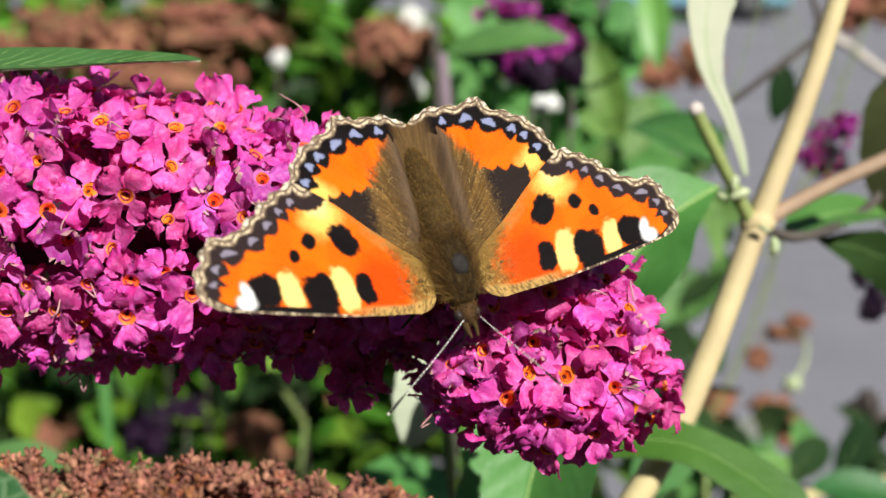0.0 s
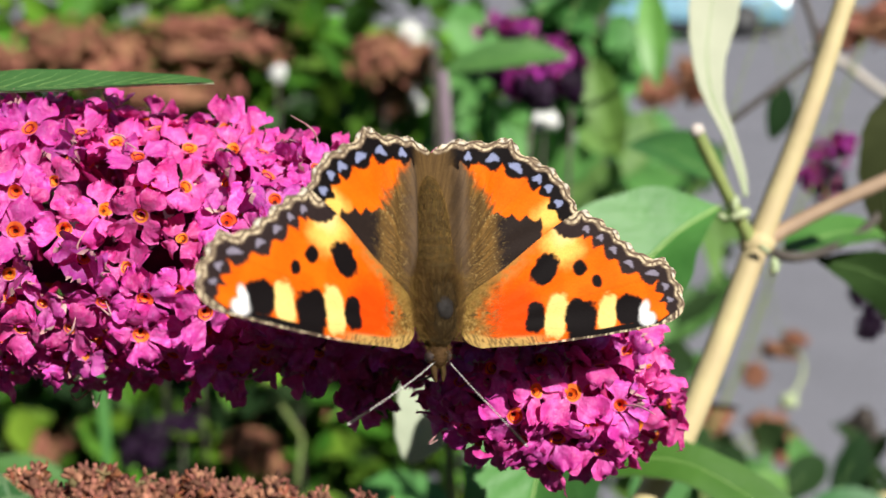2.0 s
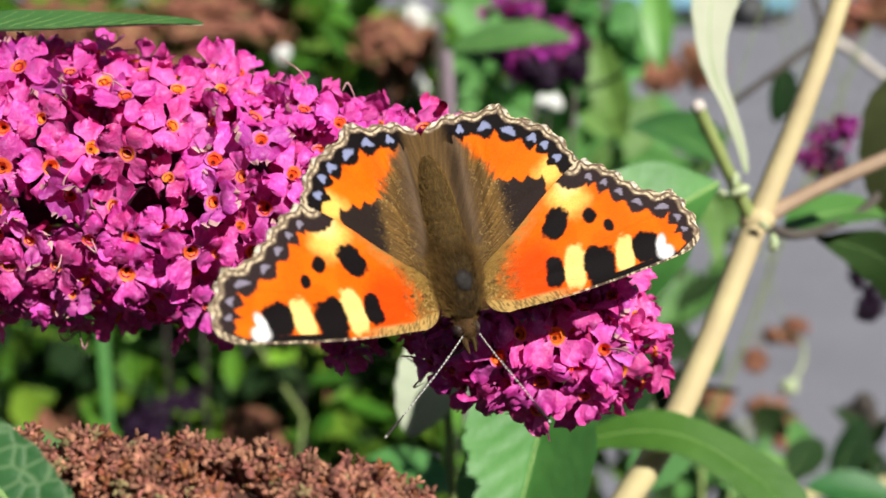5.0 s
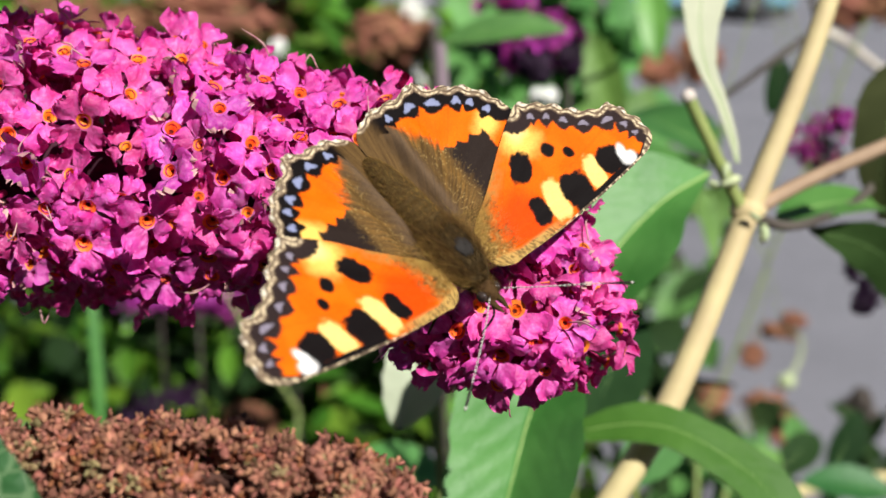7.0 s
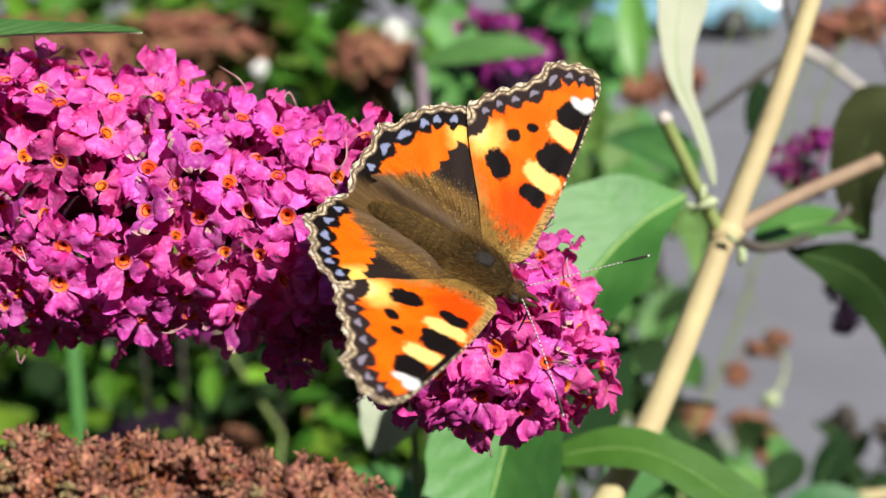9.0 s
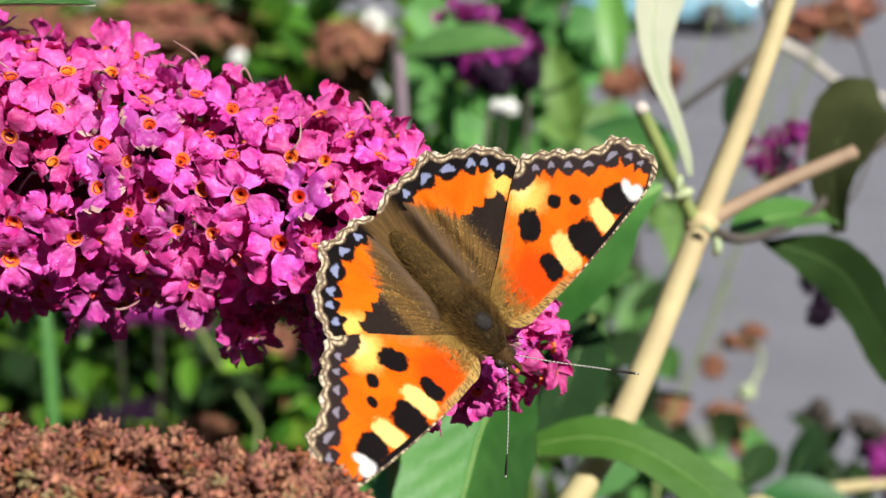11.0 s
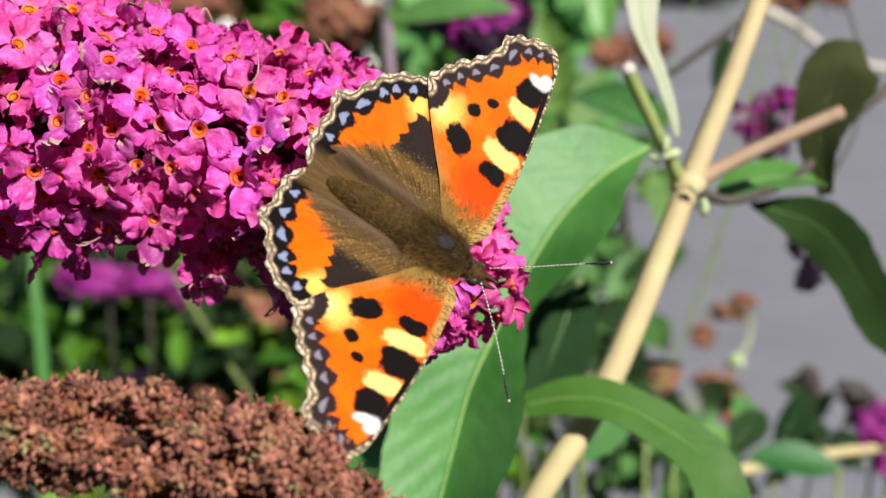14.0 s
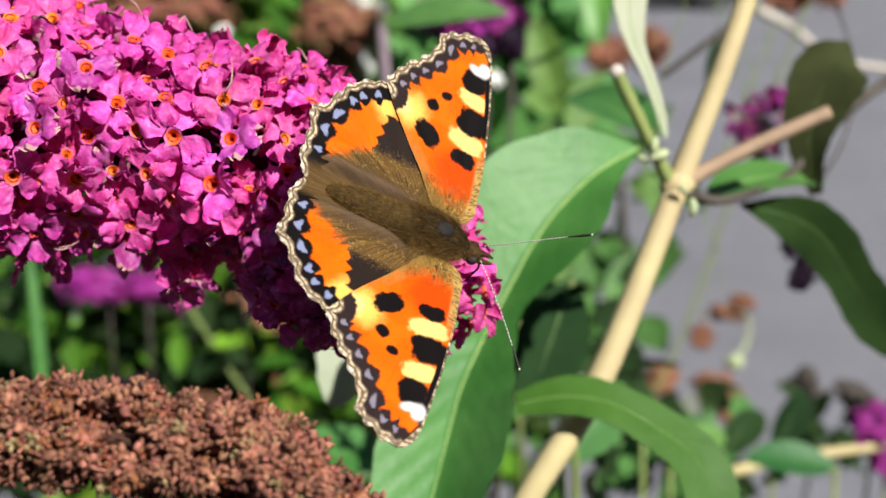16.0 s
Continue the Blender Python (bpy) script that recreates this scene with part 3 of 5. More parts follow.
PAN0 = pose(0, 0, -0.127)
panicle = thing("flower_spray", VIEW @ PAN0, "bright magenta butterfly-bush flower spray, a few florets withering", "flower")
AXIS = [(-66, 4.0, -14), (-46, 3.0, -14), (-27, 1.6, -13.5), (-9, 0.5, -12), (0, -1.5, -11), (8, -6.5, -11), (14, -10, -10.5), (19, -13, -9.5), (23, -15.5, -9)]
GIRTH = [16.4, 16.4, 15.2, 12.5, 11.5, 11.5, 10.5, 8.0, 3.5]
AXES = [(AXIS, GIRTH, 200), ([(1, -11.5, -8), (8, -14, -7), (15, -15.5, -7), (22, -17, -8)], [6.5, 8.5, 8.3, 5.0], 50), ([(-9, -12, -13), (-10.5, -14, -13), (-11, -16, -13)], [1.6, 1.4, 1.0], 10)]
for line, g, _ in AXES:
    v, f = tube([V(*p) for p in line], [q * 0.30 * MM for q in g], 12, 40, 0.12, 3)
    part("stalk", mesh("stalk", v, f, CORE_SHADED), panicle, "flower stalk coloured near-black red for the shade inside the spray")

shapes = [floret_mesh(s, c) for s, c in ((1, 0.45), (2, 0.3), (3, 0.1), (4, 0.65), (5, 0.4), (6, 0.2), (7, 0.55), (8, 0.25), (9, 0.8), (10, 0.4))]
shapes_old = [floret_mesh(s, c, True) for s, c in ((11, 0.8), (12, 0.6), (13, 1.0), (14, 0.4))]
kinds, olds = ([mesh("floret", *q[:2], q[3], q[2]) for q in group] for group in (shapes, shapes_old))
rng = np.random.default_rng(5)
axis = np.concatenate([spline(line, k) for line, g, k in AXES])
girth = np.concatenate([np.interp(np.linspace(0, 1, k), np.linspace(0, 1, len(g)), g) for line, g, k in AXES])
way = np.concatenate([np.gradient(spline(line, k), axis=0) for line, g, k in AXES])
way /= np.linalg.norm(way, axis=1)[:, None]
made, tries = [], 0


def buried(p, i):
    """Whether a place on one stalk's surface lies inside another's flowers."""
    own = 0 if i < 200 else 1 if i < 250 else 2
    for k, (a, c) in enumerate(((0, 200), (200, 250), (250, 260))):
        if k != own and (np.linalg.norm(axis[a:c] - p, axis=1) - girth[a:c] * 0.8).min() < 0:
            return True
    return False


def clear_of_wings(p, out):
    """Sinks a floret that would reach through the rear of the insect's wings at any time of its rest."""
    for inverse in RESTS:
        q = inverse @ (Vector(p) + Vector(out) * 2.5)
        if abs(q.x) < 9 and 3 < q.y < 17 and -8 < q.z < 4:
            reach = q.z + 1.6 + 0.06 * max(0.0, q.y - 4)
            if reach > 0:
                p = p - out * min(6.0, reach)
    return p


RESTS = []
for rest_row, own_row in zip(BUTTERFLY_ROWS, PANICLE_ROWS):
    m = pose(*own_row[1:]).inverted() @ pose(*rest_row[1:7])
    RESTS.append(m.inverted())

while len(made) < 900 and tries < 15000:
    tries += 1
    i = int(rng.integers(0, 260))
    if rng.uniform() > girth[i] / 15.5 + 0.15:
        continue
    a = rng.uniform(0, 2 * math.pi)
    side = np.cross(way[i], (0, 0, 1.0))
    side /= np.linalg.norm(side)
    out = math.cos(a) * side + math.sin(a) * np.cross(side, way[i])
    if 192 < i < 200 or 245 < i < 250 or i > 257:
        out = out * 0.6 + way[i]
        out /= np.linalg.norm(out)
    p = axis[i] + out * girth[i] * rng.uniform(0.88, 1.05)
    p = clear_of_wings(p, out)
    if min((np.linalg.norm(p - q) for q, _ in made), default=9) < 3.7 or buried(p, i):
        continue
    made.append((p, out))
# a deeper layer fills the gaps between the outer florets
deep = []
for _ in range(330):
    i = int(rng.integers(20, 255))
    a = rng.uniform(0, 2 * math.pi)
    side = np.cross(way[i], (0, 0, 1.0))
    side /= np.linalg.norm(side)
    out = math.cos(a) * side + math.sin(a) * np.cross(side, way[i])
    deep.append((axis[i] + out * girth[i] * rng.uniform(0.66, 0.80), out))
# a few florets that dangle below
for p, out in (((-11, -15.0, -12), (-0.6, -0.4, 0.6)), ((-9.8, -16.4, -12), (0.5, -0.6, 0.5)), ((-11.5, -17.0, -13), (-0.3, -0.9, 0.3))):
    made.append((np.array(p), np.array(out)))
rest, rest_index, single = [], [], 0
for p, out in deep:
    k = int(rng.integers(0, 10))
    rest.append(moved(shapes[k][:2], aim(V(*p), Vector(out) + Vector(rng.normal(0, 0.6, 3)), rng.uniform(0, 6.28), rng.uniform(0.7, 0.9))))
    rest_index += shapes[k][2]
for p, out in made:
    turn = Vector(out) + Vector(rng.normal(0, 0.42, 3)) + Vector((0.02, 0.02, 0.25))
    old = rng.uniform() < 0.18
    k = int(rng.integers(0, 4 if old else 10))
    m = aim(V(*p), turn, rng.uniform(0, 6.28), rng.uniform(0.78, 1.08))
    if single < 298 and out[2] > 0.05 and p[0] > -56:
        part("floret", (olds if old else kinds)[k], panicle, "faded floret with a pale withered rim" if old else "", m)
        single += 1
    else:
        rest.append(moved(shapes[k][:2], m))
        rest_index += shapes[k][2]
tagged(part("florets_behind", mesh("florets_behind", *joined(rest), shapes[0][3], rest_index), panicle, "magenta florets on the far side"), kind="stuff")

for k in range(70):
    p, out = made[int(rng.integers(0, len(made)))]
    if out[2] < -0.1:
        continue
    o, w = Vector(out), Vector(rng.normal(0, 1, 3)).normalized()
    q = V(*p) + o * 0.0012
    v, f = tube([q, q + (w * 1.6 + o * 1.0) * MM, q + (w * 2.6 + o * 0.4 + Vector(rng.normal(0, 0.9, 3))) * MM], [0.10 * MM, 0.13 * MM, 0.04 * MM], 5, 7)
    part("dry_thread", mesh("dry_thread", v, f, PETAL_EDGE), panicle)
v, f = tube([V(-64, 4, -14), V(-100, 0, -22), V(-150, -30, -40), V(-210, -180, -60), V(-240, -500, 60)], [2.2 * MM, 2.6 * MM, 3 * MM, 4 * MM, 5 * MM], 10, 40, 0.03)
part("branch", mesh("branch", v, f, BARK_GREEN), panicle, "thin green branch that bears the flowers")
leaf_parts(panicle, V(-72, 20.5, -8), V(-28, 22.2, -6), (0.03, 1.0, 0.60), 6.0 * MM, LEAF_GREEN_DEEP, LEAF_BACK, "narrow toothed green leaf seen edge on", fold=0.3, curl=0.02, veins=1.2, wave=0.4, n=120, m=10, ribs=16)

# ---- the withered spray ----
dry = thing("withered_spray", VIEW, "withered brown flower spray full of dry seed capsules", "dry flower")
DRY_AXIS = [(-51.1, -23.8, -104.0), (-38.7, -23.1, -103.1), (-26.9, -23.1, -101.3), (-19.5, -23.4, -100.4), (-12.2, -24.5, -100.0), (-5.9, -25.5, -99.6), (-1.0, -27.6, -99.1), (3.5, -30.3, -98.7)]
DRY_GIRTH = [3.5, 3.5, 3.5, 3.7, 3.9, 4.0, 3.0, 1.1]
v, f = tube([V(*p) for p in DRY_AXIS], [g * 0.16 * MM for g in DRY_GIRTH], 12, 40, 0.12)
part("stalk", mesh("stalk", v, f, plain("dry_stalk", (0.11, 0.055, 0.035), (0.05, 0.025, 0.016), 300, 0.9)), dry, "dry brown stalk")


def capsule_piece(seed):
    """A dry seed capsule: a split husk with four spreading withered teeth, about 1.5 mm."""
    r = np.random.default_rng(seed)
    made = [blob(0.50 * MM, 0.48 * MM, 0.75 * MM, 4, 6, 0.16, seed)]
    for k in range(4):
        m = Matrix.Rotation(k * math.pi / 2 + r.normal(0, 0.25), 4, "Z") @ Matrix.Translation((0.32 * MM, 0, 0.6 * MM)) @ Matrix.Rotation(r.uniform(0.4, 1.2), 4, "Y")
        made.append(moved(blob(0.20 * MM, 0.34 * MM, r.uniform(0.40, 0.72) * MM, 3, 4, 0.16, seed + 9 + k), m @ Matrix.Translation((0, 0, 0.35 * MM))))
    return joined(made)


pieces = [capsule_piece(s) for s in range(6)]
DRY_KINDS = (DRY, DRY_OLIVE, DRY_RUST)
meshes = [[mesh("capsule", *p, mat) for p in pieces] for mat in DRY_KINDS]
d_axis, d_girth = spline(DRY_AXIS, 120), np.interp(np.linspace(0, 1, 120), np.linspace(0, 1, len(DRY_GIRTH)), DRY_GIRTH)
rest, rest_index, count = [], [], 0
for cluster in range(225):
    i = int(rng.integers(0, 120))
    a = rng.uniform(0, 2 * math.pi)
    out = Vector((rng.normal(0, 0.25), math.cos(a), math.sin(a))).normalized()
    sprig = rng.uniform() < 0.22
    foot = Vector(d_axis[i]) + out * d_girth[i] * 0.3
    centre = Vector(d_axis[i]) + out * d_girth[i] * (rng.uniform(1.0, 1.22) if sprig else rng.uniform(0.38, 0.95))
    v, f = tube([foot * MM, (foot.lerp(centre, 0.5) + Vector(rng.normal(0, 0.2, 3))) * MM, centre * MM], [0.22 * MM, 0.15 * MM], 5, 6)
    rest.append((v, f))
    rest_index += [2] * len(f)
    for k in range(7 if sprig else 22):
        p = centre + Vector(rng.normal(0, 0.42 if sprig else 0.85, 3)) - out * (abs(rng.normal(0, 0.9)) if sprig else 0)
        m = aim(p * MM, out + Vector(rng.normal(0, 0.55, 3)), rng.uniform(0, 6), rng.uniform(0.6, 1.0))
        kind = int(rng.choice(3, p=(0.83, 0.05, 0.12)))
        if count < 295 and out.y > 0.1 and out.z > -0.2 and p.x > -44 and rng.uniform() < 0.3:
            part("capsule", meshes[kind][k % 6], dry, "", m)
            count += 1
        else:
            rest.append(moved(pieces[k % 6], m))
            rest_index += [kind] * len(pieces[k % 6][1])
tagged(part("capsule_mass", mesh("capsule_mass", *joined(rest), [DRY_ALL, DRY_OLIVE, DRY_RUST], rest_index), dry, "tangle of dry brown capsules"), kind="stuff")
v, f = tube([V(*p) for p in ((-51.1, -23.8, -104.0), (-100.2, -36.5, -170.0), (-145.3, -84.1, -200.0), (-346.3, -773.0, -420.0))], [2 * MM, 2.5 * MM, 3.5 * MM, 5 * MM], 8, 40)
part("branch", mesh("branch", v, f, BARK_DARK), dry)
# ---- the pruned branch with its leaves ----
bush = thing("shrub_branch", VIEW, "cream woody shrub branch with green leaves", "branch")
v, f = tube([V(*p) for p in ((75.2, 52.5, -214.0), (67.5, 30.2, -212.0), (57.7, 5.8, -210.0), (42.2, -29.9, -204.0), (29.2, -50.3, -201.0), (16.0, -75.0, -203.0), (0.0, -112.0, -212.0), (-14.0, -220.0, -252.0), (-26.0, -400.0, -325.0), (-37.8, -649.6, -420.0))],
            [1.8 * MM, 2.1 * MM, 2.5 * MM, 2.3 * MM, 2.5 * MM, 3.5 * MM, 5 * MM], 14, 60, 0.02, 1)
part("stem", mesh("stem", v, f, [BARK]), bush, "smooth cream stem")
v, f = tube([V(*p) for p in ((57.7, 4.7, -210.0), (70.0, 11.1, -213.0), (87.6, 18.9, -216.0))], [1.5 * MM, 1.35 * MM, 1.4 * MM], 12, 20, 0.03, 2)
part("side_stem", mesh("side_stem", v, f, BARK_PINK), bush, "cut tan side stem")
v, f = tube([V(*p) for p in ((55.9, 4.7, -209.0), (51.0, 13.9, -208.0), (45.5, 24.6, -207.0))], [1.3 * MM, 1.15 * MM, 1.2 * MM], 10, 16, 0.03, 3)
part("stub", mesh("stub", v, f, BARK_GREEN), bush, "short green cut twig")
v, f = blob(1.3 * MM, 1.3 * MM, 0.9 * MM, 6, 10, 0.08, 2)
part("cut_end", mesh("cut_end", v, f, BARK_PALE), bush, "pale cut end", Matrix.Translation(V(*(45.2, 24.9, -206.0))))
v, f = blob(3.3 * MM, 2.6 * MM, 3.0 * MM, 8, 12, 0.06, 4)
part("node", mesh("node", v, f, BARK), bush, "swollen joint", Matrix.Translation(V(*(57.0, 4.7, -210.0))))
for k, (p, s) in enumerate((((59.1, 0.5, -206.0), 1.5), ((57.0, 3.6, -205.0), 1.0), ((52.9, 9.7, -206.0), 1.7), ((52.3, 11.8, -207.0), 1.2), ((50.5, 9.3, -208.0), 1.1))):
    v, f = blob(0.6 * s * MM, 1.2 * s * MM, 0.6 * s * MM, 6, 8, 0.14, k)
    part("bud", mesh("bud", v, f, BUD), bush, "", Matrix.Translation(V(*p)) @ Matrix.Rotation(k, 4, "Z"))
# the long leaf behind the flowers, folded along its midrib
profile_leaf(bush, ((49.2, 11.2, -206.0), (40.3, 6.0, -202.0), (31.3, -3.0, -198.0), (23.2, -16.5, -194.0), (19.6, -22.8, -190.0), (16.1, -29.7, -186.0), (13.7, -37.3, -182.0), (11.3, -45.5, -178.0), (9.5, -53.0, -174.0), (8.2, -60.3, -170.0)),
             (-0.10, 0.10, 0.97), (0.2, 4.3, 8.2, 4.1, 5.2, 8.0, 9.2, 8.3, 5.5, 0.2), (0.2, 10.5, 15.5, 15.8, 15.0, 13.0, 10.8, 10.0, 6.0, 0.2), (50, 4), LEAF, LEAF_BACK, "long green leaf folded along its midrib", n=140, m=16, ripple=0.30, rib=0.30)
# the pale upright leaf
profile_leaf(bush, ((54.6, 13.2, -208.0), (53.9, 18.1, -209.5), (51.9, 25.2, -211.0), (50.1, 30.5, -213.0), (49.3, 36.0, -215.0), (49.6, 42.5, -217.5), (51.0, 50.2, -220.0), (52.9, 61.2, -223.0), (54.1, 72.1, -226.0)),
             (0.25, 0.1, 0.95), (0.4, 1.0, 1.3, 1.9, 2.9, 4.0, 5.3, 5.4, 3.0), (0.4, 1.0, 1.3, 1.9, 3.0, 4.1, 5.4, 5.5, 3.0), (10, 10), LEAF_BACK, LEAF, "pale grey-green leaf showing its underside", ripple=0.12, rib=0.2)
# the arching leaf below
profile_leaf(bush, ((26.5, -34.0, -199.0), (34.6, -32.4, -197.0), (42.2, -33.3, -195.0), (50.5, -37.6, -193.0), (56.2, -42.4, -191.0), (58.5, -49.0, -189.0), (59.5, -55.0, -188.0)),
             (0.25, 0.60, 0.75), (2.0, 3.6, 3.8, 4.3, 4.7, 4.6, 0.3), (2.0, 3.4, 3.7, 4.2, 4.6, 4.5, 0.3), (14, -8), LEAF_FRESH, LEAF_BACK, "green leaf arching across the stem", ripple=0.22, rib=0.09)
# dark leaves by the cut side stem; the olive one's shade is in its colour
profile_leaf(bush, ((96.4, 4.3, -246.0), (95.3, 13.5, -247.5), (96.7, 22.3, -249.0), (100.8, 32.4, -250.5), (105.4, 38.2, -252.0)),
             (-0.55, -0.55, 0.62), (1.4, 4.2, 6.6, 7.2, 0.8), (1.4, 4.4, 7.4, 8.6, 0.8), (6, 6), LEAF_OLIVE_SHADED, LEAF_OLIVE_SHADED, "broad olive leaf with shade put into its dark colour", ripple=0.15, rib=0.05)
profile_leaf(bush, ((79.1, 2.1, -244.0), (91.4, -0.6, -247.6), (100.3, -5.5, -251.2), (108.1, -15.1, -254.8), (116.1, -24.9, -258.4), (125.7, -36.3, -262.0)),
             (-0.30, -0.30, 0.90), (0.3, 5.6, 6.4, 5.6, 6.2, 0.3), (0.3, 5.0, 6.2, 5.4, 6.0, 0.3), (4, 4), LEAF_DROOP, LEAF_DARK_SHADED, "dark green drooping leaf", ripple=0.2, rib=0.08)
curved_leaf(bush, ((68.8, 3.7, -232.0), (77.6, 6.5, -238.0), (87.9, 8.2, -244.0), (99.9, 6.9, -250.0)), (0.1, 0.8, 0.6), 5, 5, LEAF, LEAF_BACK, "small bright green leaf", fold=0.2)
v, f = tube([V(*p) for p in ((130.3, 37.3, -262.0), (115.7, 29.8, -258.0), (100.7, 18.6, -252.0), (89.9, 8.3, -246.0), (70.1, 2.3, -225.0), (58.0, 4.3, -213.5))], [1.3 * MM, 1.2 * MM, 1.0 * MM, 1.0 * MM], 8, 24)
part("side_twig", mesh("side_twig", v, f, BARK_DARK), bush, "thin dark twig")

# ---- plants behind ----
def scatter_leaves(count, seed, centre, spread, size, up=0.6):
    """Many small folded leaves strewn in a rounded heap; points in the tilted frame, millimetres."""
    r = np.random.default_rng(seed)
    vs, fs = [], []
    for _ in range(count):
        p = Vector(centre) + Vector(np.clip(r.normal(0, 0.5, 3), -1, 1) * spread)
        l, w = size * r.uniform(0.6, 1.3), size * r.uniform(0.2, 0.36)
        y = Vector(r.normal(0, 1, 3)) + Vector((0, -0.3, 0.2))
        z = Vector(r.normal(0, 0.5, 3)) + Vector((0, up, 0.7))
        y.normalize()
        z = (z - y * z.dot(y)).normalized()
        x = y.cross(z)
        i = len(vs)
        for u, k in ((0, 0.05), (0.25, 0.8), (0.55, 1.0), (0.85, 0.5), (1.0, 0.02)):
            for s in (-1, 0, 1):
                vs.append((p + y * l * u + x * w * k * s + z * (abs(s) * w * 0.25 - l * 0.25 * u * u)) * MM)
        for a in range(4):
            for b in range(2):
                q = i + a * 3 + b
                fs.append((q, q + 1, q + 4, q + 3))
    return vs, fs


def to_ground(p, drift=(0.0, 0.0)):
    """Points from p (tilted frame, millimetres) down to the ground, in the tilted frame, metres."""
    top = VIEW @ V(*p)
    low = Vector((top.x + drift[0], top.y + drift[1], -0.02))
    back = VIEW.inverted()
    mid = top.lerp(low, 0.45) + Vector((0.02, 0.015, 0))
    return [back @ top, back @ mid, back @ low]


def stem_of(parent, p, r0, r1, mat, drift=(0.0, 0.0), name="stem"):
    v, f = tube(to_ground(p, drift), [r0 * MM, r1 * MM], 8, 16, 0.02)
    return part(name, mesh(name, v, f, mat), parent)


def over_top(parent, p, r0, mat, aside=1, by=()):
    """A stem that rises from p, leaves the view above and comes down to the ground far to the side."""
    far = abs(p[2])
    last = by[-1] if by else p
    high = (last[0], 0.42 * far, p[2])
    out = (last[0] + aside * 0.8 * far, 0.40 * far, p[2])
    v, f = tube([V(*q) for q in (p, *by, high, out)] + to_ground(out, (aside * 0.2, 0.0))[1:], [r0 * MM, r0 * 1.2 * MM, r0 * 1.8 * MM], 8, 60)
    return part("stem", mesh("stem", v, f, mat), parent)


def heads(name, label, category, spots, mat, grain, count, seed, stem_mat=BARK_DARK, group="", clumps=5, drift=-0.16, hang=None, aside=-1, over=0, behind=()):
    """Flower heads made of clumps of small knobs, each head on its own stem to the ground. spots: centre and half sizes, millimetres."""
    r = np.random.default_rng(seed)
    for centre, half in spots:
        t = thing(name, VIEW, label, category, group)
        pieces = []
        half = Vector(half)
        for c in range(clumps):
            mid = Vector(centre) + Vector([h * r.uniform(-0.55, 0.55) for h in half])
            own = half * r.uniform(0.45, 0.72)
            pieces.append(moved(blob(own.x * 0.7 * MM, own.y * 0.7 * MM, own.z * 0.7 * MM, 6, 9, 0.12, seed + c), Matrix.Translation(mid * MM)))
            for _ in range(count // clumps):
                o = Vector(r.normal(0, 1, 3)).normalized()
                p = mid + Vector((o.x * own.x, o.y * own.y, o.z * own.z)) * r.uniform(0.6, 1.15)
                g = grain * r.uniform(0.5, 1.3) * MM
                pieces.append(moved(blob(g, g * 0.8, g * 0.6, 4, 6, 0.2, int(r.integers(1e6))), aim(p * MM, o, r.uniform(0, 6))))
        tagged(part("flower_mass", mesh("flower_mass", *joined(pieces), mat, smooth=False), t), kind="stuff")
        if over:
            over_top(t, tuple(centre), 0.3, stem_mat, over, [tuple(q * centre[2] / b[2] for q in b) for b in behind])
        elif hang:
            k = centre[2] / hang[2]
            top = (hang[0] * k, hang[1] * k, centre[2])
            side = (top[0] + aside * 90 * abs(k), top[1] - 8 * k, centre[2] - 10)
            v, f = tube([V(*centre), V((centre[0] + top[0]) / 2 + 3, (centre[1] + top[1]) / 2, centre[2]), V(*top), V(*side)] + to_ground(side, (aside * 0.4, 0.05))[1:], [0.7 * MM, 1.0 * MM, 1.3 * MM, 2.0 * MM], 8, 40)
            part("stem", mesh("stem", v, f, stem_mat), t)
        else:
            stem_of(t, centre, 0.8, 1.4, stem_mat, (r.uniform(drift, 0.0), r.uniform(0, 0.15)))


def loose_spray(label, spots, mats, count, seed, aside, size=1.0):
    """A far flower spray of separate small florets round short spikes, hung from a stem; spots: centre and half sizes, millimetres."""
    r = np.random.default_rng(seed)
    for centre, half in spots:
        t = thing("purple_flower_spray", VIEW, label, "flower", "purple sprays behind")
        pieces, index = [], []
        for _ in range(count):
            o = Vector(r.normal(0, 1, 3)).normalized()
            p = Vector(centre) + Vector((o.x * half[0], o.y * half[1], o.z * half[2])) * r.uniform(0.25, 1.1)
            k = int(r.integers(0, 10))
            pieces.append(moved(shapes[k][:2], aim(p * MM, o + Vector(r.normal(0, 0.4, 3)), r.uniform(0, 6), size * r.uniform(0.6, 1.1))))
            index += shapes[k][2]
        tagged(part("flower_mass", mesh("flower_mass", *joined(pieces), mats, index), t), kind="stuff")
        v, f = tube([V(*centre) - V(0, half[1] * 0.9, 0), V(*centre), V(*centre) + V(0, half[1] * 0.9, 0)], [0.5 * MM, 0.6 * MM], 6, 6)
        part("stalk", mesh("stalk", v, f, BARK_GREEN), t)
        over_top(t, tuple(centre), 0.16, BARK_GREEN, aside)


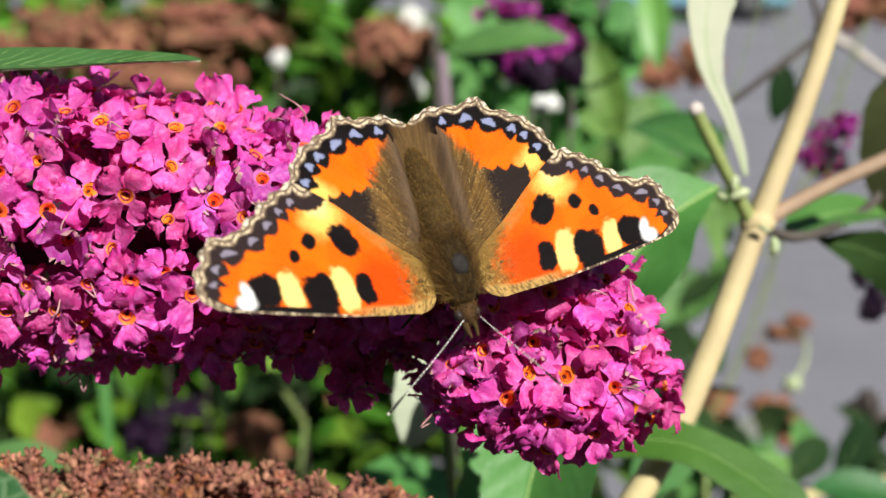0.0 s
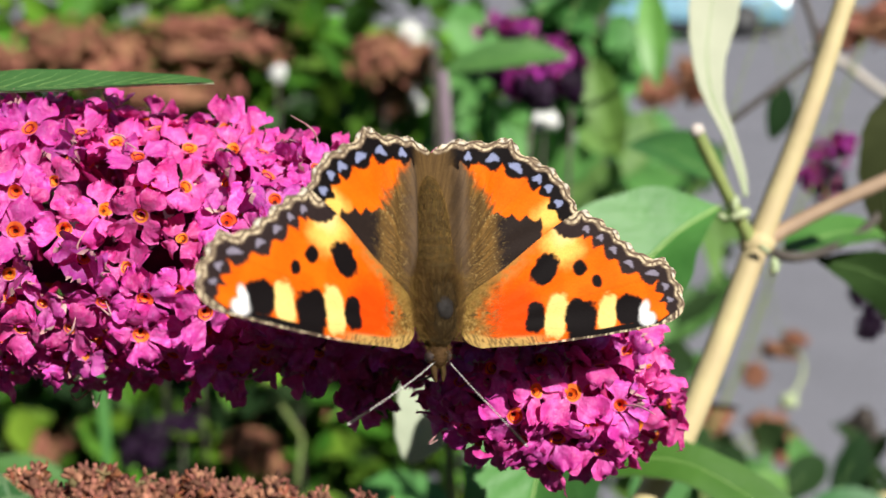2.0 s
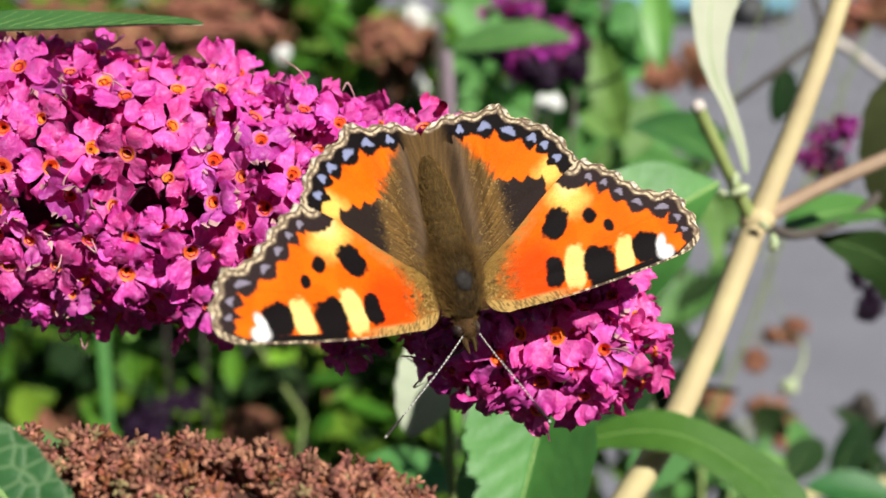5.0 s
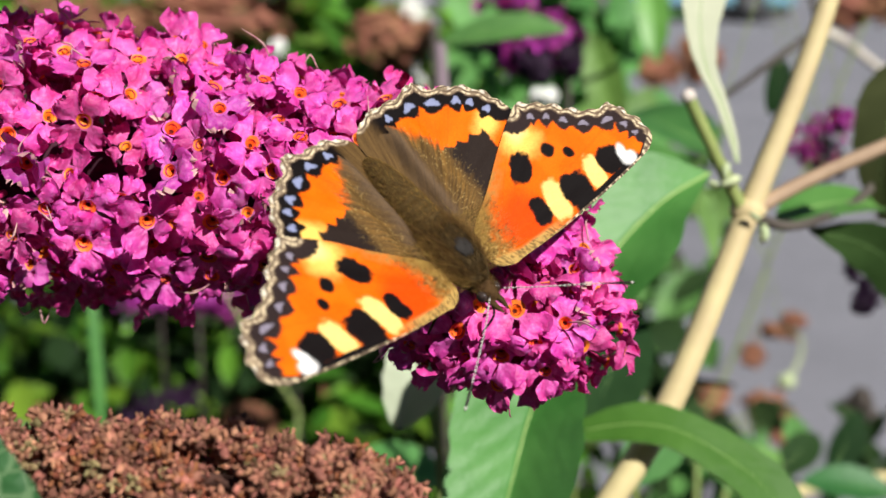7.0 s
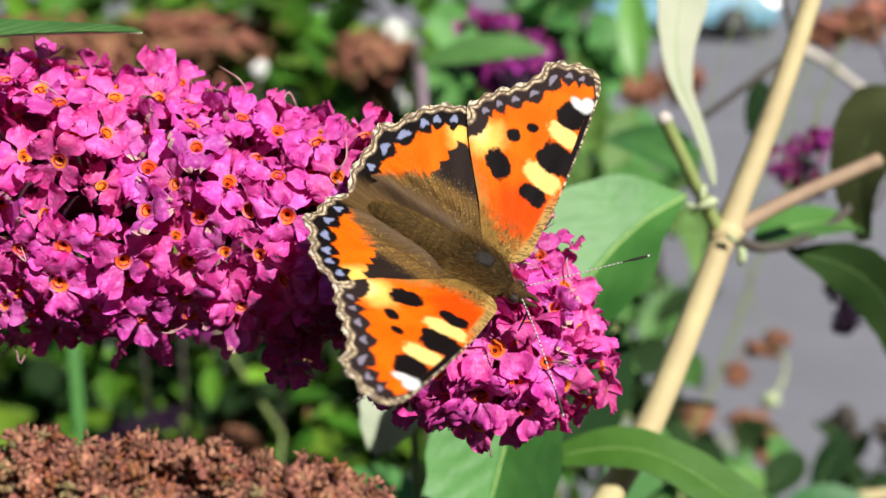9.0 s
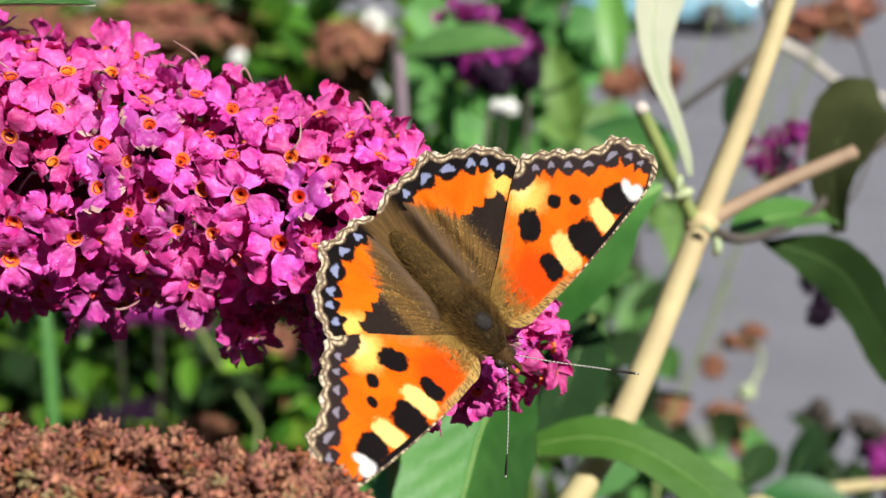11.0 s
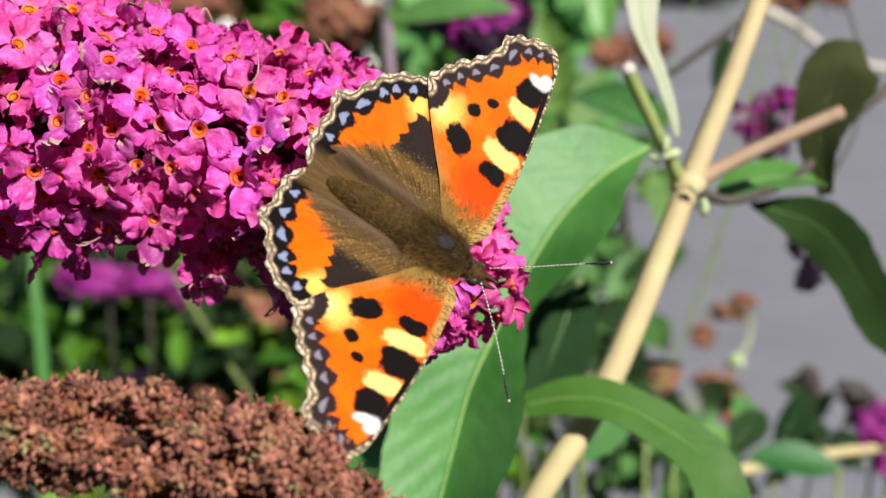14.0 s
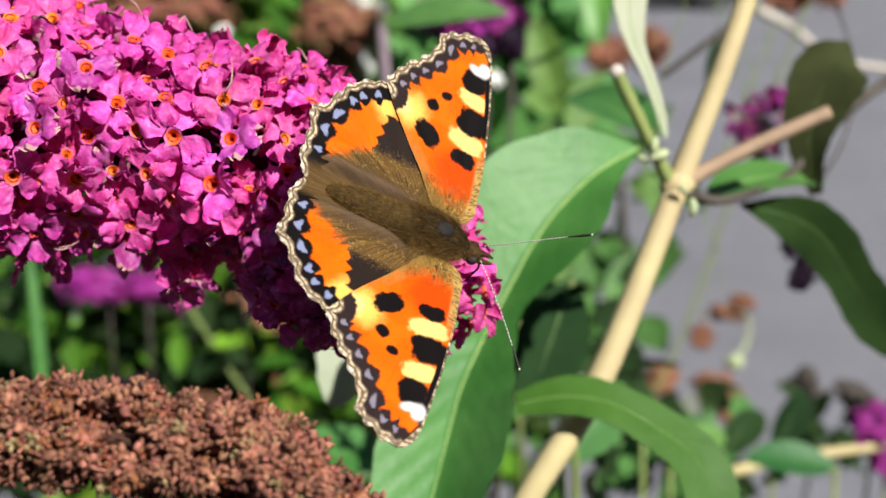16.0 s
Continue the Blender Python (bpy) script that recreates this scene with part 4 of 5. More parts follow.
# heap of green leaves behind the spray, with its stems; dark-leaved heaps stand in for inner shade
for k, (c, spread, count, size, mat) in enumerate((
        ((-248.4, 149.3, -950.0), (280, 110, 120), 900, 34, FOLIAGE), ((-98.7, 137.0, -900.0), (110, 90, 110), 420, 34, FOLIAGE), ((-213.3, -114.1, -900.0), (330, 130, 130), 1000, 34, FOLIAGE),
        ((-53.8, -128.1, -820.0), (150, 100, 100), 380, 34, FOLIAGE), ((-351.6, 10.8, -1050.0), (300, 180, 100), 700, 40, FOLIAGE), ((-68.9, 10.8, -1050.0), (200, 180, 100), 600, 40, FOLIAGE),
        ((-260.0, -85.0, -840.0), (240, 90, 70), 220, 36, LEAF_DARK_SHADED), ((-80.0, -95.0, -800.0), (120, 70, 60), 130, 34, LEAF_DARK_SHADED), ((60.3, 72.3, -700.0), (70, 75, 60), 90, 44, LEAF_GREY), ((84.6, -23.1, -800.0), (90, 110, 80), 160, 46, LEAF_GREY))):
    t = thing("leafy_shrub", VIEW, "dense green leafy shrub in sun and shade", "shrub", "shrubs behind")
    tagged(part("leaves", mesh("leaves", *scatter_leaves(count, 40 + k, c, spread, size), mat), t), kind="stuff")
    for d in (-0.12, 0.0, 0.13):
        stem_of(t, (c[0] + d * 600, c[1], c[2]), 2.0, 4.0, BARK_DARK, (d, 0.1))

for c, spread, count, size, mat, k in (((148.6, -105.5, -600.0), (36, 24, 30), 46, 24, LEAF_DARK_SHADED, 61), ((147.0, -114.9, -560.0), (50, 18, 30), 40, 26, LEAF_GREY, 62), ((93.1, -65.6, -480.0), (24, 40, 20), 22, 26, LEAF_DARK_SHADED, 63), ((228.0, -105.5, -600.0), (30, 16, 20), 22, 22, LEAF_DARK_SHADED, 64), ((95.9, 33.7, -620.0), (40, 50, 40), 14, 34, LEAF_GREY, 65), ((73.0, 137.7, -660.0), (34, 22, 20), 46, 30, LEAF_GREY, 66)):
    t = thing("leafy_twig", VIEW, "leafy twig of small dark and grey-green leaves", "twig", "leafy twigs")
    tagged(part("leaves", mesh("leaves", *scatter_leaves(count, k, c, spread, size), mat), t), kind="stuff")
    stem_of(t, c, 0.8, 2.0, BARK_DARK, (-0.1, 0.1))

# dried brown heads among the leaves
heads("dry_flower_head", "brown dried flower head behind the leaves", "dry flower",
      (((-242.5, 149.2, -800.0), (62, 27, 25)), ((-146.5, 153.2, -800.0), (84, 20, 24)), ((-186.0, 117.0, -810.0), (66, 19, 22)), ((-35.0, 138.1, -760.0), (29, 24, 22)), ((-32.1, 111.1, -780.0), (16, 14, 14)),
       ((-276.5, -125.6, -780.0), (20, 16, 16)), ((-124.3, -124.3, -760.0), (24, 18, 18)), ((-103.4, -101.4, -800.0), (30, 14, 16)), ((-109.9, -69.2, -790.0), (52, 26, 20)), ((-269.0, -114.7, -840.0), (34, 20, 20)), ((-66.6, -101.2, -830.0), (30, 18, 18)), ((-310.1, 136.1, -840.0), (34, 24, 20))),
      DRY_FAR, 3.6, 260, 71, group="dried heads")
heads("dry_flower_head", "brown dried flower head behind the leaves", "dry flower", (((167.9, 137.0, -900.0), (24, 16, 16)), ((200.9, 145.9, -900.0), (18, 16, 16))), DRY_FAR, 3.6, 260, 81, group="dried heads", over=-1)
heads("dry_flower_head", "rusty brown seed head on a thin stem over the road", "dry flower",
      (((250.1, -57.2, -840.0), (17, 10, 9)), ((201.5, -69.2, -740.0), (9, 9, 7))), DRY_FAR, 2.4, 130, 72, BARK_GREEN, "rusty seed heads", over=1, behind=((239.0, -11.9, -840.0), (232.8, 16.9, -840.0), (269.8, 119.7, -840.0), (304.8, 206.1, -840.0)))
heads("dry_flower_head", "rusty brown seed head low over the road", "dry flower",
      (((163.8, -90.5, -700.0), (15, 11, 10)), ((197.4, -100.8, -700.0), (15, 14, 10)), ((171.1, -112.5, -640.0), (12, 10, 8)), ((208.1, -107.8, -690.0), (8, 10, 7)), ((238.5, 135.1, -640.0), (28, 14, 12))),
      DRY_FAR, 2.4, 130, 77, BARK_GREEN, "rusty seed heads", hang=(152.9, -112.8, -700.0))
heads("white_flower", "bright white flower head", "flower", (((-20.6, 173.9, -860.0), (13, 16, 10)), ((-163.1, 140.3, -850.0), (7, 8, 6)), ((46.8, 66.5, -520.0), (5, 4, 4)), ((-86.4, 98.7, -600.0), (4, 3, 3)), ((-20.0, 112.0, -800.0), (7, 7, 6))), WHITE, 2.4, 80, 73, group="white flowers")
heads("yellow_flower", "small yellow flower head", "flower", (((-164.1, 176.4, -840.0), (13, 7, 8)), ((84.6, 166.9, -800.0), (6, 5, 5))), YELLOW, 2.4, 60, 74, group="yellow flowers")
FAR_MATS = [PURPLE_FAR, THROAT_HOLE_SHADE, PURPLE_FAR, TUBE, PURPLE_FAR, PURPLE_FAR]
loose_spray("magenta flower spray behind the leaves", (((43.5, 73.5, -430.0), (12, 12, 8)), ((29.3, 67.2, -425.0), (8, 8, 6)), ((27.3, 98.9, -480.0), (14, 5, 7))), FAR_MATS, 42, 75, -1)
loose_spray("ragged magenta flower spray behind the stem", (((115.5, 30.5, -360.0), (7, 10, 5)), ((127.0, 38.6, -365.0), (6, 6, 5))), FAR_MATS, 16, 82, 1, 0.8)
loose_spray("purple florets behind the stem, coloured dark for shade", (((122.0, 27.0, -366.0), (7, 7, 4)),), [PURPLE_SHADED, THROAT_HOLE_SHADE, PURPLE_FAR, TUBE, PURPLE_SHADED, PURPLE_SHADED], 16, 84, 1, 0.8)
heads("purple_flower_spray", "magenta flower spray low among the leaves", "flower", (((-174.1, -33.1, -720.0), (40, 14, 14)), ((-149.5, -42.0, -720.0), (30, 14, 14))), PURPLE_FAR, 1.9, 260, 83, BARK_DARK, group="purple sprays behind")
heads("dark_purple_flower", "purple flower head with shade put into its dark colour", "flower", (((-142.3, -90.2, -560.0), (13, 12, 10)), ((-155.6, -97.3, -700.0), (12, 7, 8)), ((20.7, 72.4, -440.0), (12, 8, 8)), ((33.1, 62.9, -420.0), (7, 6, 5)), ((47.7, 65.3, -422.0), (4, 6, 4))), PURPLE_SHADED, 2.0, 160, 76, group="dark purple heads")
heads("dark_purple_flower", "small dark purple flowers hanging under a leaf", "flower", (((119.2, -6.3, -330.0), (3, 5, 3)), ((122.2, -14.4, -330.0), (4, 6, 3))), PURPLE_SHADED, 1.1, 60, 80, BARK_DARK, "dark purple heads", over=1, behind=((125.4, 6.6, -330.0), (138.3, 38.9, -330.0)))

# single leaves behind
for base, tip, face, width, top, label, shape in (
        ((0.2, 67.8, -400.0), (42.2, 77.0, -390.0), (0.1, 0.6, 0.8), 13, LEAF_GREY, "grey-green leaf over purple flowers", dict(fold=0.25, curl=0.4)),
        ((62.5, 87.2, -480.0), (71.6, 45.1, -470.0), (-0.3, 0.2, 0.9), 16, LEAF_BRIGHT, "bright green hanging leaf", dict(fold=0.25, curl=0.4)),
        ((93.2, 127.6, -520.0), (93.3, 81.0, -500.0), (-0.2, 0.2, 0.9), 14, LEAF_BRIGHT, "bright green hanging leaf", dict(fold=0.25, curl=0.3)),
        ((80.1, 24.4, -330.0), (57.5, 46.0, -360.0), (0.0, 0.7, 0.7), 20, LEAF_GREY, "green leaf behind the stem", dict(fold=0.3, curl=0.4)),
        ((-0.6, -12.5, -215.0), (-5.1, -37.3, -212.0), (0.35, 0.1, 0.9), 13, LEAF_BACK, "pale leaf showing its felted underside", dict(fold=0.3, curl=0.3)),
        ((123.6, 68.1, -420.0), (122.2, 46.5, -420.0), (0.3, 0.2, 0.8), 12, LEAF_DARK_SHADED, "dark green hanging narrow leaf", dict(fold=0.3, curl=0.3)),
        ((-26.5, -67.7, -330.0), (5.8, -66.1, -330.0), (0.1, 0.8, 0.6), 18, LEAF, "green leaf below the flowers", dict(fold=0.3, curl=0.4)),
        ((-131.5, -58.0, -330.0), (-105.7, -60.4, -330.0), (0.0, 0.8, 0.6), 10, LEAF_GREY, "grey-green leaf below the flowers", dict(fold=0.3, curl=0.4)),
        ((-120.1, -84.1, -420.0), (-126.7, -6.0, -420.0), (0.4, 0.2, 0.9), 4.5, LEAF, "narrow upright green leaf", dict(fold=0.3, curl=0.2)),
        ((45.3, -15.1, -260.0), (33.8, -43.9, -250.0), (0.1, 0.3, 0.9), 16, LEAF_DARK_SHADED, "leaf behind the stem, coloured dark for shade", dict(fold=0.3, curl=0.3)),
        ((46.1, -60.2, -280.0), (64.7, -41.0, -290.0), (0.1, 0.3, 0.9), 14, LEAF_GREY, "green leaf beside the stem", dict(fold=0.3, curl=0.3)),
        ((177.2, -104.1, -520.0), (193.8, -74.9, -520.0), (0.2, 0.3, 0.9), 16, LEAF_DARK_SHADED, "dark teal-green leaf over the road", dict(fold=0.3, curl=0.3)),
        ((95.8, -80.0, -420.0), (115.0, -67.2, -430.0), (0.2, 0.3, 0.9), 14, LEAF_DARK_SHADED, "leaf among seed heads, coloured dark for shade", dict(fold=0.3, curl=0.3)),
        ((106.1, -90.3, -420.0), (129.7, -75.6, -430.0), (0.1, 0.6, 0.7), 14, LEAF_GREY, "green leaf among seed heads", dict(fold=0.3, curl=0.3)),
        ((48.5, -24.5, -420.0), (37.1, 23.4, -430.0), (0.1, 0.5, 0.8), 22, LEAF_GREY, "grey-green leaf in half shade", dict(fold=0.3, curl=0.3)),
        ((136.5, -92.1, -460.0), (157.9, -75.7, -470.0), (0.0, 0.5, 0.8), 14, LEAF_DARK_SHADED, "dark leaf over the road", dict(fold=0.3, curl=0.3)),
        ((171.8, -92.4, -430.0), (138.1, -86.1, -430.0), (0.0, 0.7, 0.7), 15, LEAF_GREEN_DEEP, "grey-green leaf over the road", dict(fold=0.3, curl=0.3))):
    t = thing("leaf_spray", VIEW, label, "leaf", "single leaves behind")
    leaf_parts(t, V(*base), V(*tip), face, width * MM, top, LEAF_BACK, **shape)
    if base[1] > 0.02 * abs(base[2]) and base[0] > 0.1 * abs(base[2]):
        over_top(t, base, 0.16, BARK_GREEN, 1 if base[0] > 0.25 * abs(base[2]) else -1)
    else:
        stem_of(t, base, *((1.9, 2.6, BARK_MAUVE) if base[2] == -400.0 else (0.9, 2.2, BARK_GREEN)), (0.04, 0.05), "stalk")

t = thing("leaf_spray", VIEW, "green leaf with pale net veins beside the withered spray", "leaf", "single leaves behind")
profile_leaf(t, ((-45.7, -15.4, -92.0), (-41.1, -17.7, -91.0), (-37.0, -20.4, -90.0), (-33.9, -23.3, -89.0), (-31.9, -26.1, -88.0), (-30.7, -28.5, -87.0)), (0.25, 0.2, 0.94), (0.3, 3.6, 4.2, 4.2, 3.7, 0.3), (0.3, 3.6, 4.2, 4.2, 3.7, 0.3), (10, 16), LEAF_NET, LEAF_BACK, "", ripple=1.2, rib=0.2)
stem_of(t, (-45.7, -15.4, -92.0), 0.9, 2.2, BARK_GREEN, (-0.05, 0.05), "stalk")

# thin stems
twigs = thing("bare_stem", VIEW, "thin grey upright stem", "stem")
stem_of(twigs, (-3.3, 104.5, -560.0), 2.0, 3.0, BARK_DARK)
twigs = thing("dark_twig", VIEW, "thin dark twig crossing behind the cream stem", "twig")
v, f = tube([V(*p) for p in ((81.8, 41.4, -330.0), (96.1, 51.8, -335.0), (110.9, 62.6, -340.0))], [0.9 * MM, 1.1 * MM, 1.1 * MM], 8, 14)
part("twig", mesh("twig", v, f, BARK_DARK), twigs)
over_top(twigs, (110.9, 62.6, -340.0), 0.9, BARK_DARK, 1)
twigs = thing("drooping_bud_stalk", VIEW, "thin stalk with a yellow-green bud over the road", "flower bud")
v, f = tube([V(*p) for p in ((248.9, -58.4, -828.0), (244.8, -60.7, -780.0), (230.7, -71.6, -735.0), (220.6, -85.2, -728.0))], [1.3 * MM, 1.3 * MM, 1.3 * MM], 8, 14)
part("stalk", mesh("stalk", v, f, BUD), twigs)
v, f = blob(6 * MM, 5 * MM, 5 * MM, 7, 10, 0.1, 3)
part("bud", mesh("bud", v, f, BUD), twigs, "yellow-green bud", Matrix.Translation(V(*(220.6, -85.2, -728.0))))


for label, pts, r0, mat in (
        ("thin yellowish stalk among the leaves", ((-119.0, -28.4, -640.0), (-98.6, -62.1, -640.0), (-76.2, -96.0, -640.0)), 1.3, BARK_GREEN),
        ("pale bare branch over the road", ((205.6, 122.5, -640.0), (226.1, 114.0, -645.0), (256.5, 95.8, -650.0), (297.9, 89.4, -650.0)), 2.6, BARK_PALE),
        ("pale stalk over the road", ((150.8, -108.7, -500.0), (175.3, -103.1, -500.0), (204.7, -98.9, -500.0), (238.9, -95.2, -500.0)), 2.6, BARK)):
    t = thing("stalk", VIEW, label, "stalk")
    v, f = tube([V(*p) for p in pts], [r0 * MM, r0 * 0.8 * MM], 8, 16, 0.03)
    part("stem", mesh("stem", v, f, mat), t)
    stem_of(t, pts[-1], r0 * 0.8, r0 * 1.3, mat, (0.5 if pts[-1][0] > 0 else -0.2, 0.1), "foot")
heads("purple_flower_spray", "magenta flower with a pale stalk", "flower", (((215.7, -87.9, -500.0), (12, 9, 8)), ((221.8, -105.0, -500.0), (8, 10, 8))), PURPLE_FAR, 2.4, 120, 78, BARK_GREEN, group="purple sprays behind", drift=0.0)
heads("dark_seed_head", "blackish dried seed head", "dry flower", (((228.0, -87.7, -620.0), (9, 12, 8)), ((253.8, -90.8, -620.0), (13, 8, 8))), BARK_DARK, 3.0, 90, 79, BARK_DARK, "dark seed heads", hang=(265.9, -99.9, -620.0), aside=1)


# ---- the butterfly ----
UNIT = 0.05975 * MM          # one unit of the wing plan
HINGE_X, HINGE_Y = 1.6 * MM, -3.5 * MM
FORE = [(46, 76), (58, 90), (80, 97), (104, 94), (190, 84), (291, 65), (391, 41), (424, 27), (439, 6), (435, -22), (422, -48), (408, -70), (396, -77),
        (376, -75), (350, -85), (324, -103), (297, -124), (268, -140), (245, -147), (227, -137), (178, -98), (108, -33), (54, 12), (43, 44)]
FORE_EDGE = (8, 19)
HIND = [(20, 40), (80, 45), (160, 10), (222, -50), (250, -112), (248, -142), (238, -166), (222, -190), (205, -207), (180, -219), (156, -231), (141, -244),
        (133, -258), (112, -252), (84, -247), (56, -249), (28, -246), (4, -234), (-12, -214), (-13, -180), (-6, -90), (4, -20)]
HIND_EDGE = (5, 17)


def hash_noise(x, y, scale, seed=0):
    """Smooth value noise on arrays."""
    x, y = x / scale + seed * 17.3, y / scale + seed * 9.1
    xi, yi = np.floor(x), np.floor(y)
    tx, ty = x - xi, y - yi
    tx, ty = tx * tx * (3 - 2 * tx), ty * ty * (3 - 2 * ty)

    def h(a, b):
        s = np.sin(a * 127.1 + b * 311.7) * 43758.5453
        return s - np.floor(s)

    return (h(xi, yi) * (1 - tx) + h(xi + 1, yi) * tx) * (1 - ty) + (h(xi, yi + 1) * (1 - tx) + h(xi + 1, yi + 1) * tx) * ty


def step(a, b, x):
    t = np.clip((x - a) / (b - a), 0, 1)
    return t * t * (3 - 2 * t)


def spot(X, Y, cx, cy, rx, ry, turn=0.0, soft=0.18, power=2.0):
    """1 inside a rounded patch of pigment, 0 outside."""
    c, s = math.cos(radians(turn)), math.sin(radians(turn))
    u, w = ((X - cx) * c + (Y - cy) * s) / rx, (-(X - cx) * s + (Y - cy) * c) / ry
    d = (np.abs(u) ** power + np.abs(w) ** power) ** (1 / power)
    return 1 - step(1 - soft, 1 + soft, d + 0.26 * (hash_noise(X, Y, 11, 3) - 0.5) + 0.10 * (hash_noise(X, Y, 3.5, 7) - 0.5))


def over(col, mask, c):
    m = mask[:, None]
    return col * (1 - m) + np.asarray(c) * m


ORANGE, RED, YELLOW_W, INK, PEARL, CREAM = (0.86, 0.120, 0.001), (0.80, 0.062, 0.001), (0.92, 0.54, 0.11), (0.006, 0.004, 0.004), (0.88, 0.87, 0.84), (0.66, 0.53, 0.34)
LILAC, AZURE, GOLD, TAN = (0.24, 0.21, 0.265), (0.25, 0.275, 0.43), (0.29, 0.18, 0.043), (0.10, 0.065, 0.045)


def edge_band(X, Y, col, d, s, beat, tint, depth, size, band=INK):
    """The outer border: scalloped cream fringe with brown lines, then a dark band with pale crescents."""
    w = s / beat * 2 * math.pi
    wav = 2.6 * np.sin(w) + 2.0 * (hash_noise(X, Y, 14, 5) - 0.5)
    col = over(col, 1 - step(depth - 2.5, depth + 2.5, d + 6.5 * np.cos(w) + wav * 0.4 + 5 * (hash_noise(X, Y, 5, 6) - 0.5)), band)
    frac = (s / beat) % 1.0 - 0.5
    moon = (frac * beat / size) ** 2 + ((d - depth * 0.66 + 2.5 * np.cos(2 * w)) / (size * 0.72)) ** 2
    col = over(col, (1 - step(0.55, 1.1, moon + 0.35 * (hash_noise(X, Y, 5, 8) - 0.5))) * 0.95 * step(6, 12, s) * (1 - step(258, 266, s)), tint)
    e = d + wav
    col = over(col, 1 - step(13.5, 16, e), TAN)
    col = over(col, step(7.5, 9, e) * (1 - step(12, 13.5, e)), CREAM)
    col = over(col, 1 - step(4.0, 5.5, e), CREAM)
    col = over(col, (1 - step(0.8, 2.2, d)) * step(0.35, 0.6, 0.5 + 0.5 * np.cos(w)), TAN)
    col = over(col, (1 - step(14, 17, e)) * 0.8 * step(0.40, 0.62, hash_noise(X, Y, 4.0, 2)), (0.15, 0.10, 0.065))
    col = over(col, (1 - step(3, 5, e)) * 0.6 * step(0.55, 0.8, hash_noise(X, Y, 6, 12)), (0.85, 0.80, 0.68))
    return col


def fore_pigment(X, Y, d, s):
    n = hash_noise(X, Y, 30, 1)
    col = over(np.tile(ORANGE, (len(X), 1)), step(0.35, 0.8, n) * 0.35, (0.92, 0.19, 0.004))
    col = over(col, spot(X, Y, 138, 40, 45, 50, 0, 0.5), RED)
    col = over(col, spot(X, Y, 212, -84, 34, 30, 20, 0.55) * 0.95, YELLOW_W)
    col = over(col, spot(X, Y, 214, -108, 20, 24, 20, 0.5) * 0.7, (0.95, 0.72, 0.3))
    for cx, cy, rx, ry in ((296, 28, 17, 34), (206, 36, 19, 38)):
        col = over(col, spot(X, Y, cx, cy, rx, ry, 6, 0.15, 2.8), (0.93, 0.62, 0.19))
    for cx, cy, rx, ry, turn in ((337, 18, 24, 26, 0), (250, 38, 27, 33, 12), (170, 42, 16, 27, 6), (183, -41, 19, 30, 28)):
        col = over(col, spot(X, Y, cx, cy, rx, ry, turn, 0.10, 3.0), INK)
    for cx, cy, rx, ry in ((245, -49, 12.5, 14), (276, -27, 9, 11.5)):
        col = over(col, spot(X, Y, cx, cy, rx, ry, -15, 0.16), INK)
    costa = np.interp(X, [50, 104, 190, 291, 391, 438], [86, 93, 83, 64, 40, 6]) - Y
    col = over(col, (1 - step(12, 15, costa + 3 * n)) * step(222, 232, X) * (1 - step(385, 395, X)), INK)
    col = over(col, (1 - step(4, 9, costa)) * step(310, 325, X), INK)
    col = over(col, spot(X, Y, 371, 31, 15, 12, -15, 0.35, 2.2), PEARL)
    col = over(col, spot(X, Y, 365, 14, 8, 14, 16, 0.4, 2.0), PEARL)
    col = edge_band(X, Y, col, d, s, 33.0, LILAC, 42, 8.0, (0.026, 0.016, 0.015))
    stri = hash_noise(X, 0 * X, 3.6, 4) * 0.7 + 0.3 * hash_noise(X, Y, 3, 11)
    line = 1 - step(1.2, 3.4, costa)
    col = over(col, line * step(0.3, 0.7, stri), CREAM)
    col = over(col, line * (1 - step(0.3, 0.7, stri)), TAN)
    base = 1 - step(66, 118, X + 0.25 * (Y - 20) + 34 * (hash_noise(X, Y, 10, 6) - 0.5) + 0.32 * np.abs(Y - 60))
    col = over(col, base * 0.95, GOLD)
    fleck = hash_noise(X, Y, 2.6, 21)
    col = over(col, base * step(0.62, 0.8, fleck) * 0.7, (0.62, 0.43, 0.15))
    col = over(col, base * (1 - step(0.2, 0.4, fleck)) * 0.7, (0.10, 0.062, 0.02))
    col = over(col, (1 - step(10, 18, costa)) * (1 - step(150, 215, X)) * 0.95, (0.46, 0.29, 0.085))
    col = over(col, (1 - step(10, 18, costa)) * (1 - step(170, 225, X)) * step(0.45, 0.65, hash_noise(X + 0.6 * costa, 0.35 * costa, 2.2, 31)) * 0.7, (0.09, 0.056, 0.022))
    inner = (1 - step(14, 44, (X - 54) * 0.72 + (Y - 12) * 0.70 + 16 * hash_noise(X, Y, 7, 7)))
    return over(col, inner * (1 - step(130, 190, X)) * 0.85, GOLD)


